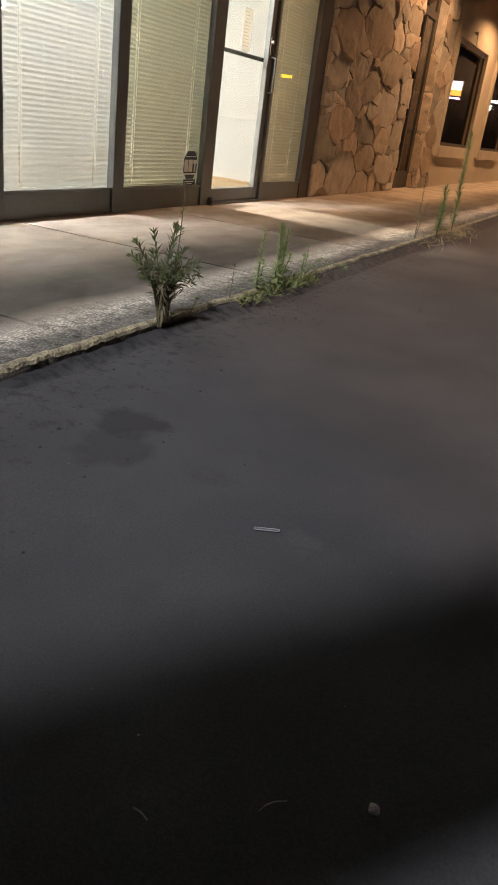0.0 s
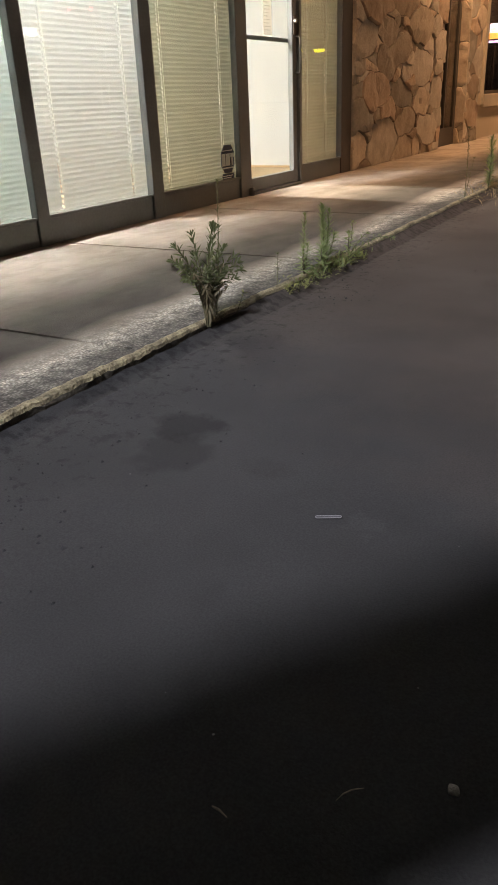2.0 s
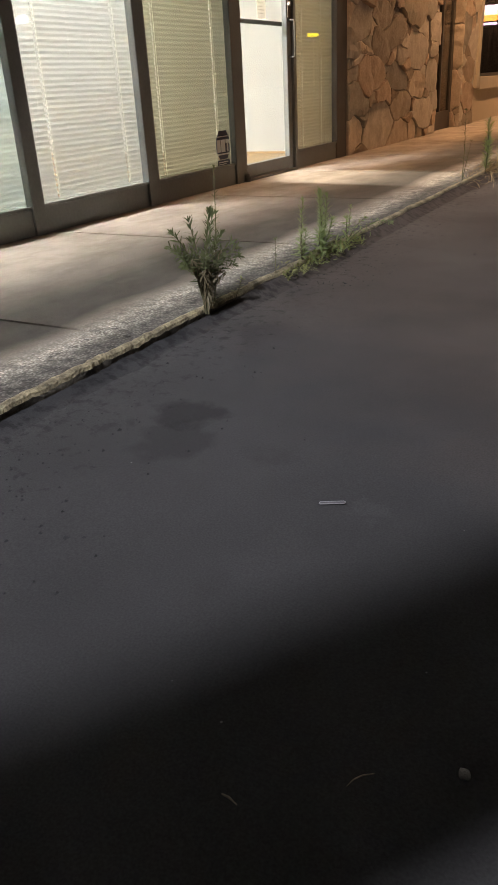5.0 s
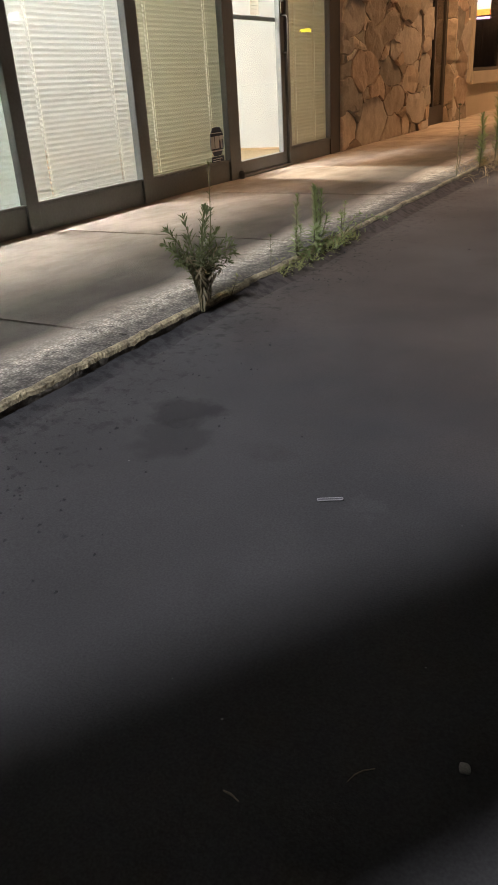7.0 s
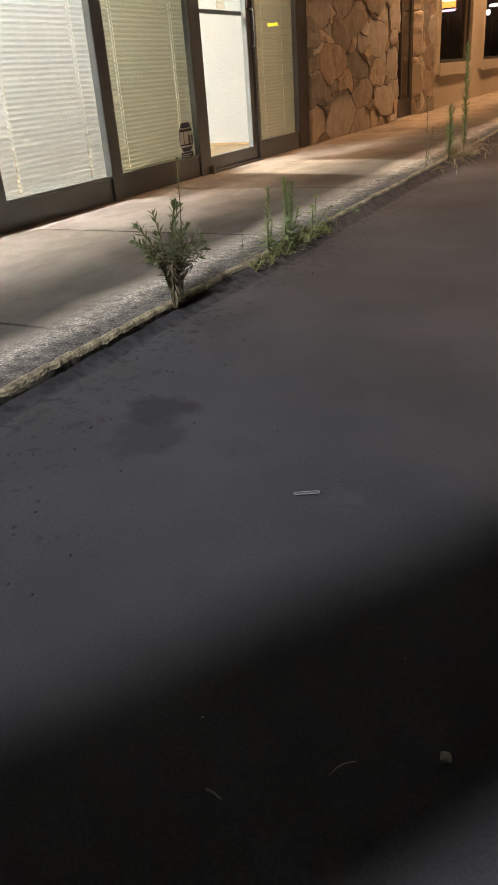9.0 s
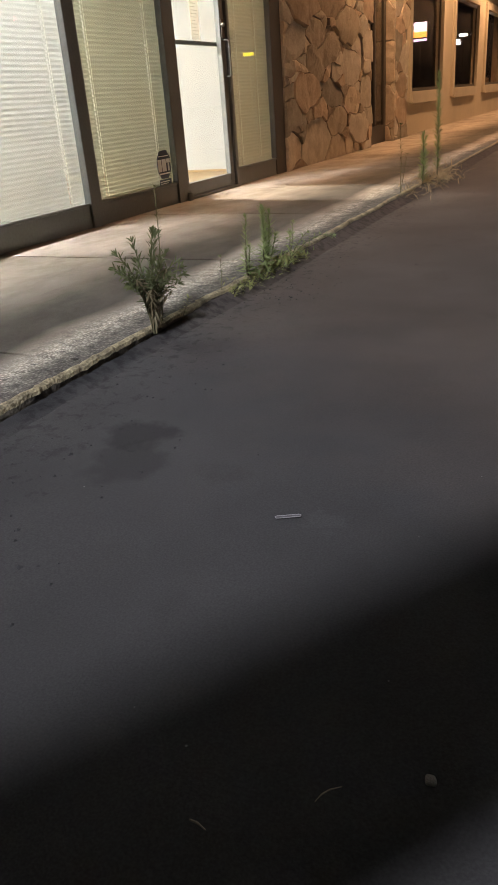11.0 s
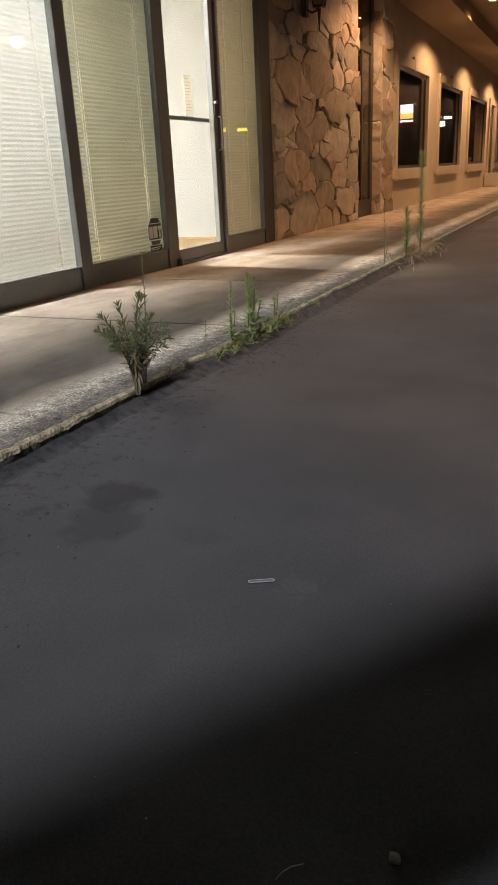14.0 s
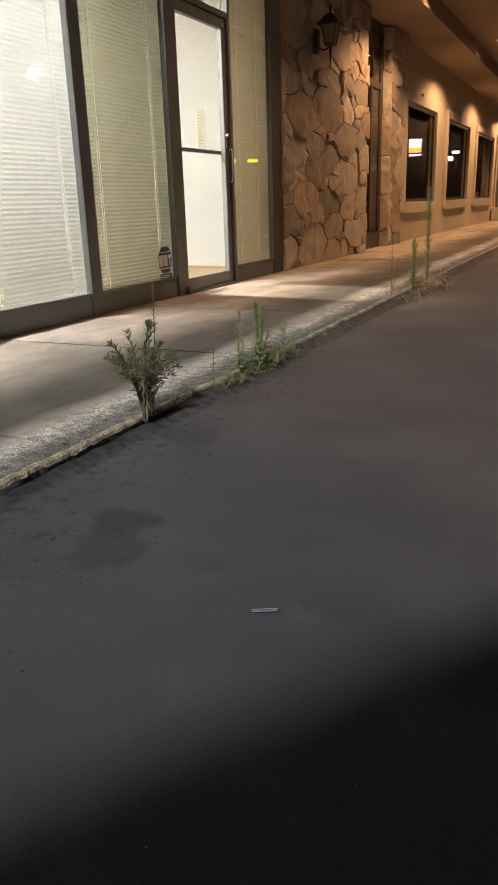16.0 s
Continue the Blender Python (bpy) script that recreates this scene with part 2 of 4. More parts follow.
def walk_concrete():
    """Old concrete: trodden grey-brown film, canopy shade painted across the middle, scoured bare aggregate along the
    drip line.
    """
    mat = material("old_concrete", (0.54, 0.48, 0.43), 0.85, vary=0.25, scale=1.8, grain=160, bump=0.5, depth=0.004, colour2=(0.42, 0.37, 0.325))
    n, l = mat.node_tree.nodes, mat.node_tree.links
    b = n["Principled BSDF"]
    old = b.inputs["Base Color"].links[0].from_socket
    geo, sep = n.new("ShaderNodeNewGeometry"), n.new("ShaderNodeSeparateXYZ")
    l.new(geo.outputs["Position"], sep.inputs[0])
    wob = n.new("ShaderNodeTexNoise")
    wob.inputs["Scale"].default_value, wob.inputs["Detail"].default_value = 2.2, 5
    l.new(geo.outputs["Position"], wob.inputs["Vector"])
    add = n.new("ShaderNodeMath")
    add.operation, add.inputs[1].default_value = "MULTIPLY_ADD", 0.16
    l.new(wob.outputs["Fac"], add.inputs[0])
    l.new(sep.outputs["X"], add.inputs[2])
    bare = n.new("ShaderNodeMapRange")
    bare.inputs["From Min"].default_value, bare.inputs["From Max"].default_value = -1.57, -1.43
    l.new(add.outputs[0], bare.inputs["Value"])
    grit = n.new("ShaderNodeTexVoronoi")
    grit.inputs["Scale"].default_value = 105
    l.new(geo.outputs["Position"], grit.inputs["Vector"])
    gr = n.new("ShaderNodeValToRGB")
    gr.color_ramp.elements[0].position, gr.color_ramp.elements[1].position = 0.1, 0.6
    gr.color_ramp.elements[0].color, gr.color_ramp.elements[1].color = (0.78, 0.75, 0.70, 1), (0.30, 0.275, 0.245, 1)
    l.new(grit.outputs["Distance"], gr.inputs["Fac"])
    mx = n.new("ShaderNodeMixRGB")
    l.new(bare.outputs["Result"], mx.inputs["Fac"])
    l.new(old, mx.inputs["Color1"])
    l.new(gr.outputs["Color"], mx.inputs["Color2"])
    # mildew plus the canopy's shade painted into the middle, bare drip line, moss at the rim
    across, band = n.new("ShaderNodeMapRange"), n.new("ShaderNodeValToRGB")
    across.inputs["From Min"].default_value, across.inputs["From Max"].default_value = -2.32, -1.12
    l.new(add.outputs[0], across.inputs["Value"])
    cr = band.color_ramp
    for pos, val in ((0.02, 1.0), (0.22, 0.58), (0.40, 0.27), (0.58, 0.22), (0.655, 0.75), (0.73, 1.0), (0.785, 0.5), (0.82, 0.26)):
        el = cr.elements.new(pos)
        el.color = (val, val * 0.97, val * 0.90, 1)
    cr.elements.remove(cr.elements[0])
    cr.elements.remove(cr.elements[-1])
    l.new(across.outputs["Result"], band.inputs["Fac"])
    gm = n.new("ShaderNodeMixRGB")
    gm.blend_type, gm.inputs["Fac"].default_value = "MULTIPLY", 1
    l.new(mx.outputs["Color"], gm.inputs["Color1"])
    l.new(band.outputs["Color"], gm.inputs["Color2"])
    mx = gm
    # patchy scour: crusts of grey film left between bright grains
    sc, scr, sm = n.new("ShaderNodeTexNoise"), n.new("ShaderNodeMapRange"), n.new("ShaderNodeMixRGB")
    sc.inputs["Scale"].default_value, sc.inputs["Detail"].default_value, sc.inputs["Roughness"].default_value = 26, 8, 0.75
    l.new(geo.outputs["Position"], sc.inputs["Vector"])
    scr.inputs["From Min"].default_value, scr.inputs["From Max"].default_value = 0.38, 0.62
    scr.inputs["To Min"].default_value, scr.inputs["To Max"].default_value = 0.42, 1.55
    l.new(sc.outputs["Fac"], scr.inputs["Value"])
    sm.blend_type = "MULTIPLY"
    l.new(bare.outputs["Result"], sm.inputs["Fac"])
    l.new(mx.outputs["Color"], sm.inputs["Color1"])
    l.new(scr.outputs["Result"], sm.inputs["Color2"])
    mx = sm
    # mildew stains along the walk, longer than wide
    mp, st = n.new("ShaderNodeMapping"), n.new("ShaderNodeTexNoise")
    mp.inputs["Scale"].default_value = (1.9, 1.0, 1)
    l.new(geo.outputs["Position"], mp.inputs["Vector"])
    l.new(mp.outputs[0], st.inputs["Vector"])
    st.inputs["Scale"].default_value, st.inputs["Detail"].default_value, st.inputs["Roughness"].default_value = 2.6, 8, 0.7
    sr = n.new("ShaderNodeValToRGB")
    sr.color_ramp.elements[0].position, sr.color_ramp.elements[1].position = 0.42, 0.66
    sr.color_ramp.elements[0].color, sr.color_ramp.elements[1].color = (1.06, 1.06, 1.06, 1), (0.72, 0.70, 0.67, 1)
    l.new(st.outputs["Fac"], sr.inputs["Fac"])
    mm = n.new("ShaderNodeMixRGB")
    mm.blend_type, mm.inputs["Fac"].default_value = "MULTIPLY", 1
    l.new(mx.outputs["Color"], mm.inputs["Color1"])
    l.new(sr.outputs["Color"], mm.inputs["Color2"])
    l.new(mm.outputs["Color"], b.inputs["Base Color"])
    return mat


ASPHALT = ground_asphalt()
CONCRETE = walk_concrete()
# for the kerb's vertical face, much darker than its top
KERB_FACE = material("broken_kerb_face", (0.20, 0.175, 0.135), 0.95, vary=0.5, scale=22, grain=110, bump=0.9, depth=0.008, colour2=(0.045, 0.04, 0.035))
LIP = material("crumbling_kerb_edge", (0.54, 0.455, 0.28), 0.95, vary=0.6, scale=19, grain=130, bump=1.0, depth=0.010, colour2=(0.17, 0.145, 0.095))
ALU = material("dark_bronze_aluminium", (0.19, 0.194, 0.19), 0.45, metal=0.2, vary=0.12, scale=3, grain=60, bump=0.05)
CHROME = material("satin_metal", (0.62, 0.61, 0.58), 0.3, metal=1.0, vary=0.1, bump=0.05)
SATIN = material("dull_satin_metal", (0.20, 0.195, 0.18), 0.5, metal=0.8, vary=0.1, bump=0.05)
RUBBER = material("black_rubber", (0.02, 0.02, 0.02), 0.6, vary=0.1, bump=0.1)
PANE = glass("clear_glass", (0.93, 0.96, 0.94), 0.05)
DARKPANE = glass("grey_tinted_glass", (0.80, 0.80, 0.80), 0.10)
SLAT_WHITE = sheer("white_blind_vinyl", (0.87, 0.86, 0.85), 0.36)
SLAT_PALE = sheer("pale_green_white_blind_vinyl", (0.79, 0.82, 0.81), 0.33)
SLAT_IVORY = sheer("ivory_blind_vinyl", (0.63, 0.61, 0.525), 0.50)
SLAT_TAN = sheer("tan_blind_vinyl", (0.68, 0.63, 0.52), 0.64)
CORD = sheer("white_cord", (0.92, 0.91, 0.82), 0.75)
ENTRY_BRONZE = material("blackened_bronze", (0.09, 0.078, 0.066), 0.5, metal=0.2, vary=0.15, scale=3, grain=60, bump=0.05)
STONES = [
    material("sand_fieldstone", (0.56, 0.48, 0.385), 0.88, vary=0.2, scale=9, grain=55, bump=0.8, depth=0.008, colour2=(0.46, 0.375, 0.29), island=0.35),
    material("rust_fieldstone", (0.49, 0.385, 0.295), 0.88, vary=0.2, scale=8, grain=48, bump=0.8, depth=0.008, colour2=(0.37, 0.275, 0.20), island=0.35),
    material("grey_fieldstone", (0.51, 0.46, 0.395), 0.88, vary=0.2, scale=10, grain=60, bump=0.8, depth=0.008, colour2=(0.41, 0.36, 0.30), island=0.35),
]
MORTAR = material("recessed_mortar", (0.33, 0.265, 0.20), 0.95, vary=0.3, scale=9, grain=120, bump=0.6)
STUCCO = material("tan_stucco", (0.60, 0.52, 0.40), 0.9, vary=0.12, scale=1.4, grain=150, bump=0.6, depth=0.004)
TRIMPAINT = material("cream_trim_paint", (0.60, 0.53, 0.42), 0.8, vary=0.1, scale=3, grain=100, bump=0.2)
SOFFIT = material("brown_soffit_paint", (0.44, 0.35, 0.26), 0.85, vary=0.15, scale=1.2, grain=90, bump=0.3)
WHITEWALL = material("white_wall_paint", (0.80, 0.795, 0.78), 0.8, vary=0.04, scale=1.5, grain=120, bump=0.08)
# the white wall paint darkened for the end wall, to offset the panel light
ENDWALL = material("darkened_white_wall_paint", (0.50, 0.50, 0.50), 0.8, vary=0.04, scale=1.5, grain=120, bump=0.08)
WOODFLOOR = material("honey_wood_floor", (0.46, 0.30, 0.14), 0.45, vary=0.2, scale=5, grain=40, bump=0.1)
CEIL = material("white_ceiling_tile", (0.75, 0.74, 0.7), 0.9, vary=0.06, bump=0.2)
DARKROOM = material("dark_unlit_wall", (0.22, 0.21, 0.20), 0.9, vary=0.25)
PAPER = sheer("white_paper", (0.76, 0.74, 0.68), 0.72)
INK = glass("grey_print", (0.90, 0.89, 0.87), 0.0)
NAVY = material("navy_print", (0.035, 0.045, 0.085), 0.5, vary=0.1, bump=0.0)
SILVER = sheer("silver_print", (0.85, 0.86, 0.88), 0.2)
IRON = material("dark_bronze_iron", (0.13, 0.095, 0.068), 0.5, metal=0.6, vary=0.2, bump=0.2)
LANTERN_GLASS = sheer("amber_lantern_glass", (0.42, 0.32, 0.20), 0.25, 0.2)
LEAF = sheer("narrow_green_leaf", (0.125, 0.142, 0.062), 0.35, vary=0.35)
LEAF_BRIGHT = sheer("fresh_green_leaf", (0.26, 0.32, 0.13), 0.4, vary=0.35)
LEAF_DRY = sheer("yellow_green_leaf", (0.24, 0.25, 0.085), 0.25, vary=0.35)
STRAW = sheer("dry_straw", (0.42, 0.33, 0.19), 0.2, vary=0.35)
STEM = material("green_brown_stem", (0.16, 0.15, 0.08), 0.7, vary=0.3, scale=30, bump=0.2)
TWIG = material("dry_twig", (0.42, 0.35, 0.26), 0.8, vary=0.3, scale=60, bump=0.3)
PEBBLE = material("pale_pebble", (0.55, 0.52, 0.46), 0.8, vary=0.25, scale=70, grain=300, bump=0.5)
CRUMB = material("black_asphalt_crumb", (0.036, 0.036, 0.037), 0.95, vary=0.4, scale=20, bump=0.5)
CLEARPLASTIC = material("cloudy_plastic", (0.30, 0.29, 0.30), 0.3, vary=0.1, bump=0.0)
PINE = material("weathered_board", (0.30, 0.20, 0.12), 0.8, vary=0.35, scale=12, grain=50, bump=0.4)
WHITEBOX = material("white_metal_box", (0.72, 0.68, 0.60), 0.5, vary=0.1, scale=3, bump=0.1)
DARKWOOD = material("dark_painted_board", (0.08, 0.075, 0.07), 0.7, vary=0.2)


# ---- builders ----
def finish(ob, mat):
    ob.data.materials.append(mat)
    return ob


def part(name, bm, mat, parent=None, label="", smooth=False, kind=""):
    me = bpy.data.meshes.new(name)
    if smooth:
        for f in bm.faces:
            f.smooth = True
    bm.to_mesh(me)
    bm.free()
    me.materials.append(mat)
    ob = new(name, me)
    ob.parent = parent
    return tagged(ob, label=label, kind=kind)


def thing(name, at, label, category, group="", kind=""):
    ob = new(name)
    ob.location = at
    ob.empty_display_size = 0.1
    return tagged(ob, label, category, group, kind)


def box_bm(x0, x1, y0, y1, z0, z1, bevel=0.0, bm=None):
    bm = bm or bmesh.new()
    vs = [bm.verts.new(p) for p in ((x0, y0, z0), (x1, y0, z0), (x1, y1, z0), (x0, y1, z0), (x0, y0, z1), (x1, y0, z1), (x1, y1, z1), (x0, y1, z1))]
    fs = [bm.faces.new([vs[i] for i in q]) for q in ((0, 3, 2, 1), (4, 5, 6, 7), (0, 1, 5, 4), (1, 2, 6, 5), (2, 3, 7, 6), (3, 0, 4, 7))]
    if bevel:
        edges = list({e for f in fs for e in f.edges})
        bmesh.ops.bevel(bm, geom=edges, offset=bevel, segments=2, affect="EDGES", profile=0.5)
    return bm


def tube_bm(points, radii, sides=6, bm=None):
    bm = bm or bmesh.new()
    rings = []
    for i, p in enumerate(points):
        p = Vector(p)
        d = (Vector(points[min(i + 1, len(points) - 1)]) - Vector(points[max(i - 1, 0)])).normalized()
        a = d.cross(Vector((0.31, 0.95, 0.05)))
        a = a.normalized() if a.length > 1e-4 else Vector((1, 0, 0))
        b = d.cross(a)
        r = radii[i] if hasattr(radii, "__len__") else radii
        rings.append([bm.verts.new(p + r * (math.cos(k * math.tau / sides) * a + math.sin(k * math.tau / sides) * b)) for k in range(sides)])
    for q, w in zip(rings, rings[1:]):
        for k in range(sides):
            bm.faces.new((q[k], q[(k + 1) % sides], w[(k + 1) % sides], w[k]))
    bm.faces.new(rings[0][::-1])
    bm.faces.new(rings[-1])
    return bm


def lathe_bm(profile, sides=16, centre=(0, 0, 0), bm=None, turn=0.0):
    """A turned form from (radius, height) pairs."""
    bm = bm or bmesh.new()
    c = Vector(centre)
    rings = [[bm.verts.new(c + Vector((r * math.cos(turn + k * math.tau / sides), r * math.sin(turn + k * math.tau / sides), z))) for k in range(sides)] for r, z in profile]
    for q, w in zip(rings, rings[1:]):
        for k in range(sides):
            bm.faces.new((q[k], q[(k + 1) % sides], w[(k + 1) % sides], w[k]))
    bm.faces.new(rings[0][::-1])
    bm.faces.new(rings[-1])
    return bm


def structure(name, bm, mat, label, category="wall"):
    ob = part(name, bm, mat)
    return tagged(ob, label, category, kind="structure")


# ---- ground, walk and kerb ----
WALK_Z, KERB_X = 0.05, -1.33
Y0, Y1 = -14.0, 30.0


def ground():
    bm = bmesh.new()
    # fine near the walk, coarse out to the horizon
    xs = [-300, -60, -20, -3, -1.3, -0.9, -0.5, 0, 0.6, 2, 6, 20, 60, 300]
    ys = [-300, -60, -14, -4, 0, 0.5, 1, 1.5, 2, 2.5, 3, 4, 5, 6, 8, 12, 20, 60, 300]
    grid = [[bm.verts.new((x, y, 0.006 * noise.noise((x * 1.3, y * 1.3, 0)) if abs(x) < 3 and -1 < y < 10 else 0)) for y in ys] for x in xs]
    for i in range(len(xs) - 1):
        for j in range(len(ys) - 1):
            bm.faces.new((grid[i][j], grid[i + 1][j], grid[i + 1][j + 1], grid[i][j + 1]))
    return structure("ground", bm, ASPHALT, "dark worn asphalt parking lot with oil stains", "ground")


ground()
walk_root = thing("pavement", (0, 0, 0), "stained concrete walk with shallow joints under the canopy", "pavement", kind="structure")
JOINTS = [1.975 + 1.435 * k for k in range(-11, 20)]
for ya, yb in zip(JOINTS, JOINTS[1:]):
    bm = bmesh.new()
    box_bm(-3.2, KERB_X - 0.055, ya + 0.002, yb - 0.002, -0.1, WALK_Z, bm=bm)
    bmesh.ops.bevel(bm, geom=[e for e in bm.edges if all(v.co.z > 0 for v in e.verts) and abs(e.verts[0].co.y - e.verts[1].co.y) < 0.01], offset=0.006, segments=2, affect="EDGES")
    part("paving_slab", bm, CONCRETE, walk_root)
part("joint_bed", box_bm(-3.2, KERB_X - 0.06, Y0, Y1, -0.1, WALK_Z - 0.007), MORTAR, walk_root, "dark dirt-filled joints")


def kerb():
    """The ragged outer edge of the walk, broken and crusted with dry moss."""
    bm = bmesh.new()
    n = 1100
    prof = []
    for i in range(n + 1):
        y = -2 + 24 * (i / n) ** 1.5
        a = 0.007 * noise.noise((0, y * 2.1, 3)) + 0.004 * noise.noise((0, y * 9, 5)) + 0.006 * noise.noise((0, y * 31, 1)) + 0.003 * noise.noise((0, y * 83, 6))
        h = 0.006 * noise.noise((4, y * 6, 0)) + 0.005 * noise.noise((4, y * 27, 0)) + 0.003 * noise.noise((4, y * 71, 0))
        d = 0.008 * noise.noise((7, y * 19, 0)) + 0.006 * noise.noise((7, y * 57, 0))
        prof.append([bm.verts.new(p) for p in (
            (KERB_X - 0.056, y, WALK_Z), (KERB_X - 0.031 + a * 1.2, y, WALK_Z + 0.001 + h * 0.5), (KERB_X - 0.020 + a * 0.7, y, WALK_Z + 0.003 + h * 0.9), (KERB_X - 0.009 + a, y, WALK_Z - 0.003 + h),
            (KERB_X - 0.006 + a * 1.1, y, WALK_Z - 0.014 + h), (KERB_X - 0.010 + d * 0.7, y, WALK_Z - 0.026 + d * 0.5), (KERB_X - 0.010 + a * 1.2 - d, y, -0.02))])
    for p, q in zip(prof, prof[1:]):
        for k in range(6):
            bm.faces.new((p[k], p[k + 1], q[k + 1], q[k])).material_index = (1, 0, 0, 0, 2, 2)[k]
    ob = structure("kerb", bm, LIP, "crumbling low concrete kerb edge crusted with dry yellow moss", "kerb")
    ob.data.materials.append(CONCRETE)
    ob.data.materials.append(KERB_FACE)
    return ob


kerb()


def fillet():
    """Ragged asphalt dragged up against the kerb."""
    bm = bmesh.new()
    n, prof = 600, []
    for i in range(n + 1):
        y = -2 + 24 * (i / n) ** 1.5
        a = noise.noise((9, y * 3.3, 0)) + 0.5 * noise.noise((9, y * 11, 0))
        rise = min(1.0, max(0.0, (y - 2.2) / 0.5))
        a = noise.noise((9, y * 2.3, 0)) * rise * 0.3 + a * (1 - rise)
        h = max(0.004, 0.019 + 0.017 * rise + 0.008 * a)
        prof.append([bm.verts.new(p) for p in ((KERB_X - 0.02, y, h), (KERB_X + 0.006 + 0.006 * a, y, h * 0.85), (KERB_X + 0.030 + 0.012 * a, y, h * 0.45), (KERB_X + 0.085 + 0.022 * a, y, -0.008))])
    for p, q in zip(prof, prof[1:]):
        for k in range(3):
            bm.faces.new((p[k], p[k + 1], q[k + 1], q[k]))
    for f in bm.faces:
        f.smooth = True
    return structure("asphalt_fillet", bm, ASPHALT, "ragged black asphalt edge against the kerb", "road edge")


fillet()

# ---- the building shell ----
structure("wall_north", box_bm(-3.55, -3.08, -14, 2.16, -0.1, 3.06), STUCCO, "plain stucco wall beside the storefront")
structure("floor", box_bm(-9.0, -3.2, 1.9, 7.9, -0.05, 0.07), WOODFLOOR, "honey coloured wood floor of the lit office", "floor")
structure("ceiling", box_bm(-9.0, -3.2, 1.9, 7.9, 2.95, 3.03), CEIL, "white office ceiling", "ceiling")
structure("wall_office_end", box_bm(-9.0, -3.12, 7.76, 7.9, 0.07, 2.95), ENDWALL, "white office end wall, its colour darkened against the bright panels")
structure("wall_office_side", box_bm(-9.0, -3.2, 1.9, 2.04, 0.07, 2.95), WHITEWALL, "white painted office wall")
structure("wall_office_back", box_bm(-9.1, -8.95, 1.9, 7.9, -0.05, 3.03), WHITEWALL, "white painted office back wall")
structure("baseboard", box_bm(-8.95, -3.12, 7.745, 7.76, 0.07, 0.088), WOODFLOOR, "low honey wood strip along the office wall", "baseboard")
structure("soffit_low", box_bm(-3.6, -2.34, Y0, Y1, 3.06, 3.22), SOFFIT, "brown painted low soffit along the wall", "soffit")
structure("soffit_step", box_bm(-2.42, -2.336, Y0, Y1, 3.063, 3.40), SOFFIT, "brown painted step between the soffits", "soffit")
structure("soffit_high", box_bm(-2.336, -1.16, Y0, Y1, CAN_Z, 3.5), SOFFIT, "brown painted raised soffit over the walk", "soffit")
structure("canopy_fascia", box_bm(-1.16, -1.00, Y0, Y1, 3.08, 3.95), SOFFIT, "brown canopy fascia", "canopy")
structure("roof", box_bm(-12, -1.16, Y0, Y1, 3.5, 3.7), SOFFIT, "flat roof of the shop row", "roof")
structure("wall_end", box_bm(-3.3, -2.3, 26.6, 27.0, 0, 3.06), STONES[1], "dark stone pier closing the shop row")


# ---- storefront ----
GLASS_X = -3.02
TOP = 2.96


def storefront():
    root = thing("storefront_frame", (-3.03, 4.8, WALK_Z), "dark bronze aluminium storefront frame with deep mullions", "storefront", kind="structure")
    root_inv = Matrix.Translation(-root.location)

    def add(name, *b, bevel=0.004, mat=ALU):
        ob = part(name, box_bm(*b, bevel=bevel), mat, root)
        ob.matrix_parent_inverse = root_inv
    posts = [(2.12, 2.21), (3.255, 3.345), (4.30, 4.415), (5.425, 5.57), (6.455, 6.50), (7.365, 7.605)]
    for a, b in posts:
        if a > 7:
            # end post in a darker bronze: the stone wall's shade put into its colour
            add("mullion", -3.045, -2.99, a, b, WALK_Z, TOP, mat=ENTRY_BRONZE)
            continue
        add("mullion", -3.036, -2.985, a, b, WALK_Z, TOP)
        add("glazing_bead", -3.014, -3.002, b, b + 0.010, 0.2, TOP - 0.05, bevel=0.002)
    for (a, b), (c, d) in zip(posts, posts[1:]):
        if a == 5.425:
            add("header", -3.12, -2.995, b, c, 2.20, 2.245)
            add("threshold", -3.12, -2.97, b, c, WALK_Z, 0.068, bevel=0.003)
        else:
            add("sill", -3.10, -3.0, b, c, WALK_Z, 0.188)
            add("sill_bead", -3.014, -2.992, b, c, 0.188, 0.204, bevel=0.003)
        add("head", -3.115, -3.0, b, c, TOP - 0.07, TOP)
    structure("wall_over_storefront", box_bm(-3.4, -3.06, 1.9, 7.76, TOP, 3.06), STUCCO, "stucco strip above the storefront")
    panes = [(2.21, 3.255, 0.2), (3.345, 4.30, 0.2), (4.415, 5.425, 0.2), (6.50, 7.365, 0.2), (5.57, 6.455, 2.245)]
    for i, (a, b, z) in enumerate(panes):
        w = thing("window_%d" % (i + 1), (GLASS_X, (a + b) / 2, z), "tall clear storefront pane in a dark metal frame", "window", kind="structure")
        p = part("pane", box_bm(GLASS_X - 0.004, GLASS_X + 0.004, a, b, z - 0.01, TOP - 0.06), PANE, w)
        p.matrix_parent_inverse = Matrix.Translation(-w.location)
        p.visible_shadow = False


storefront()


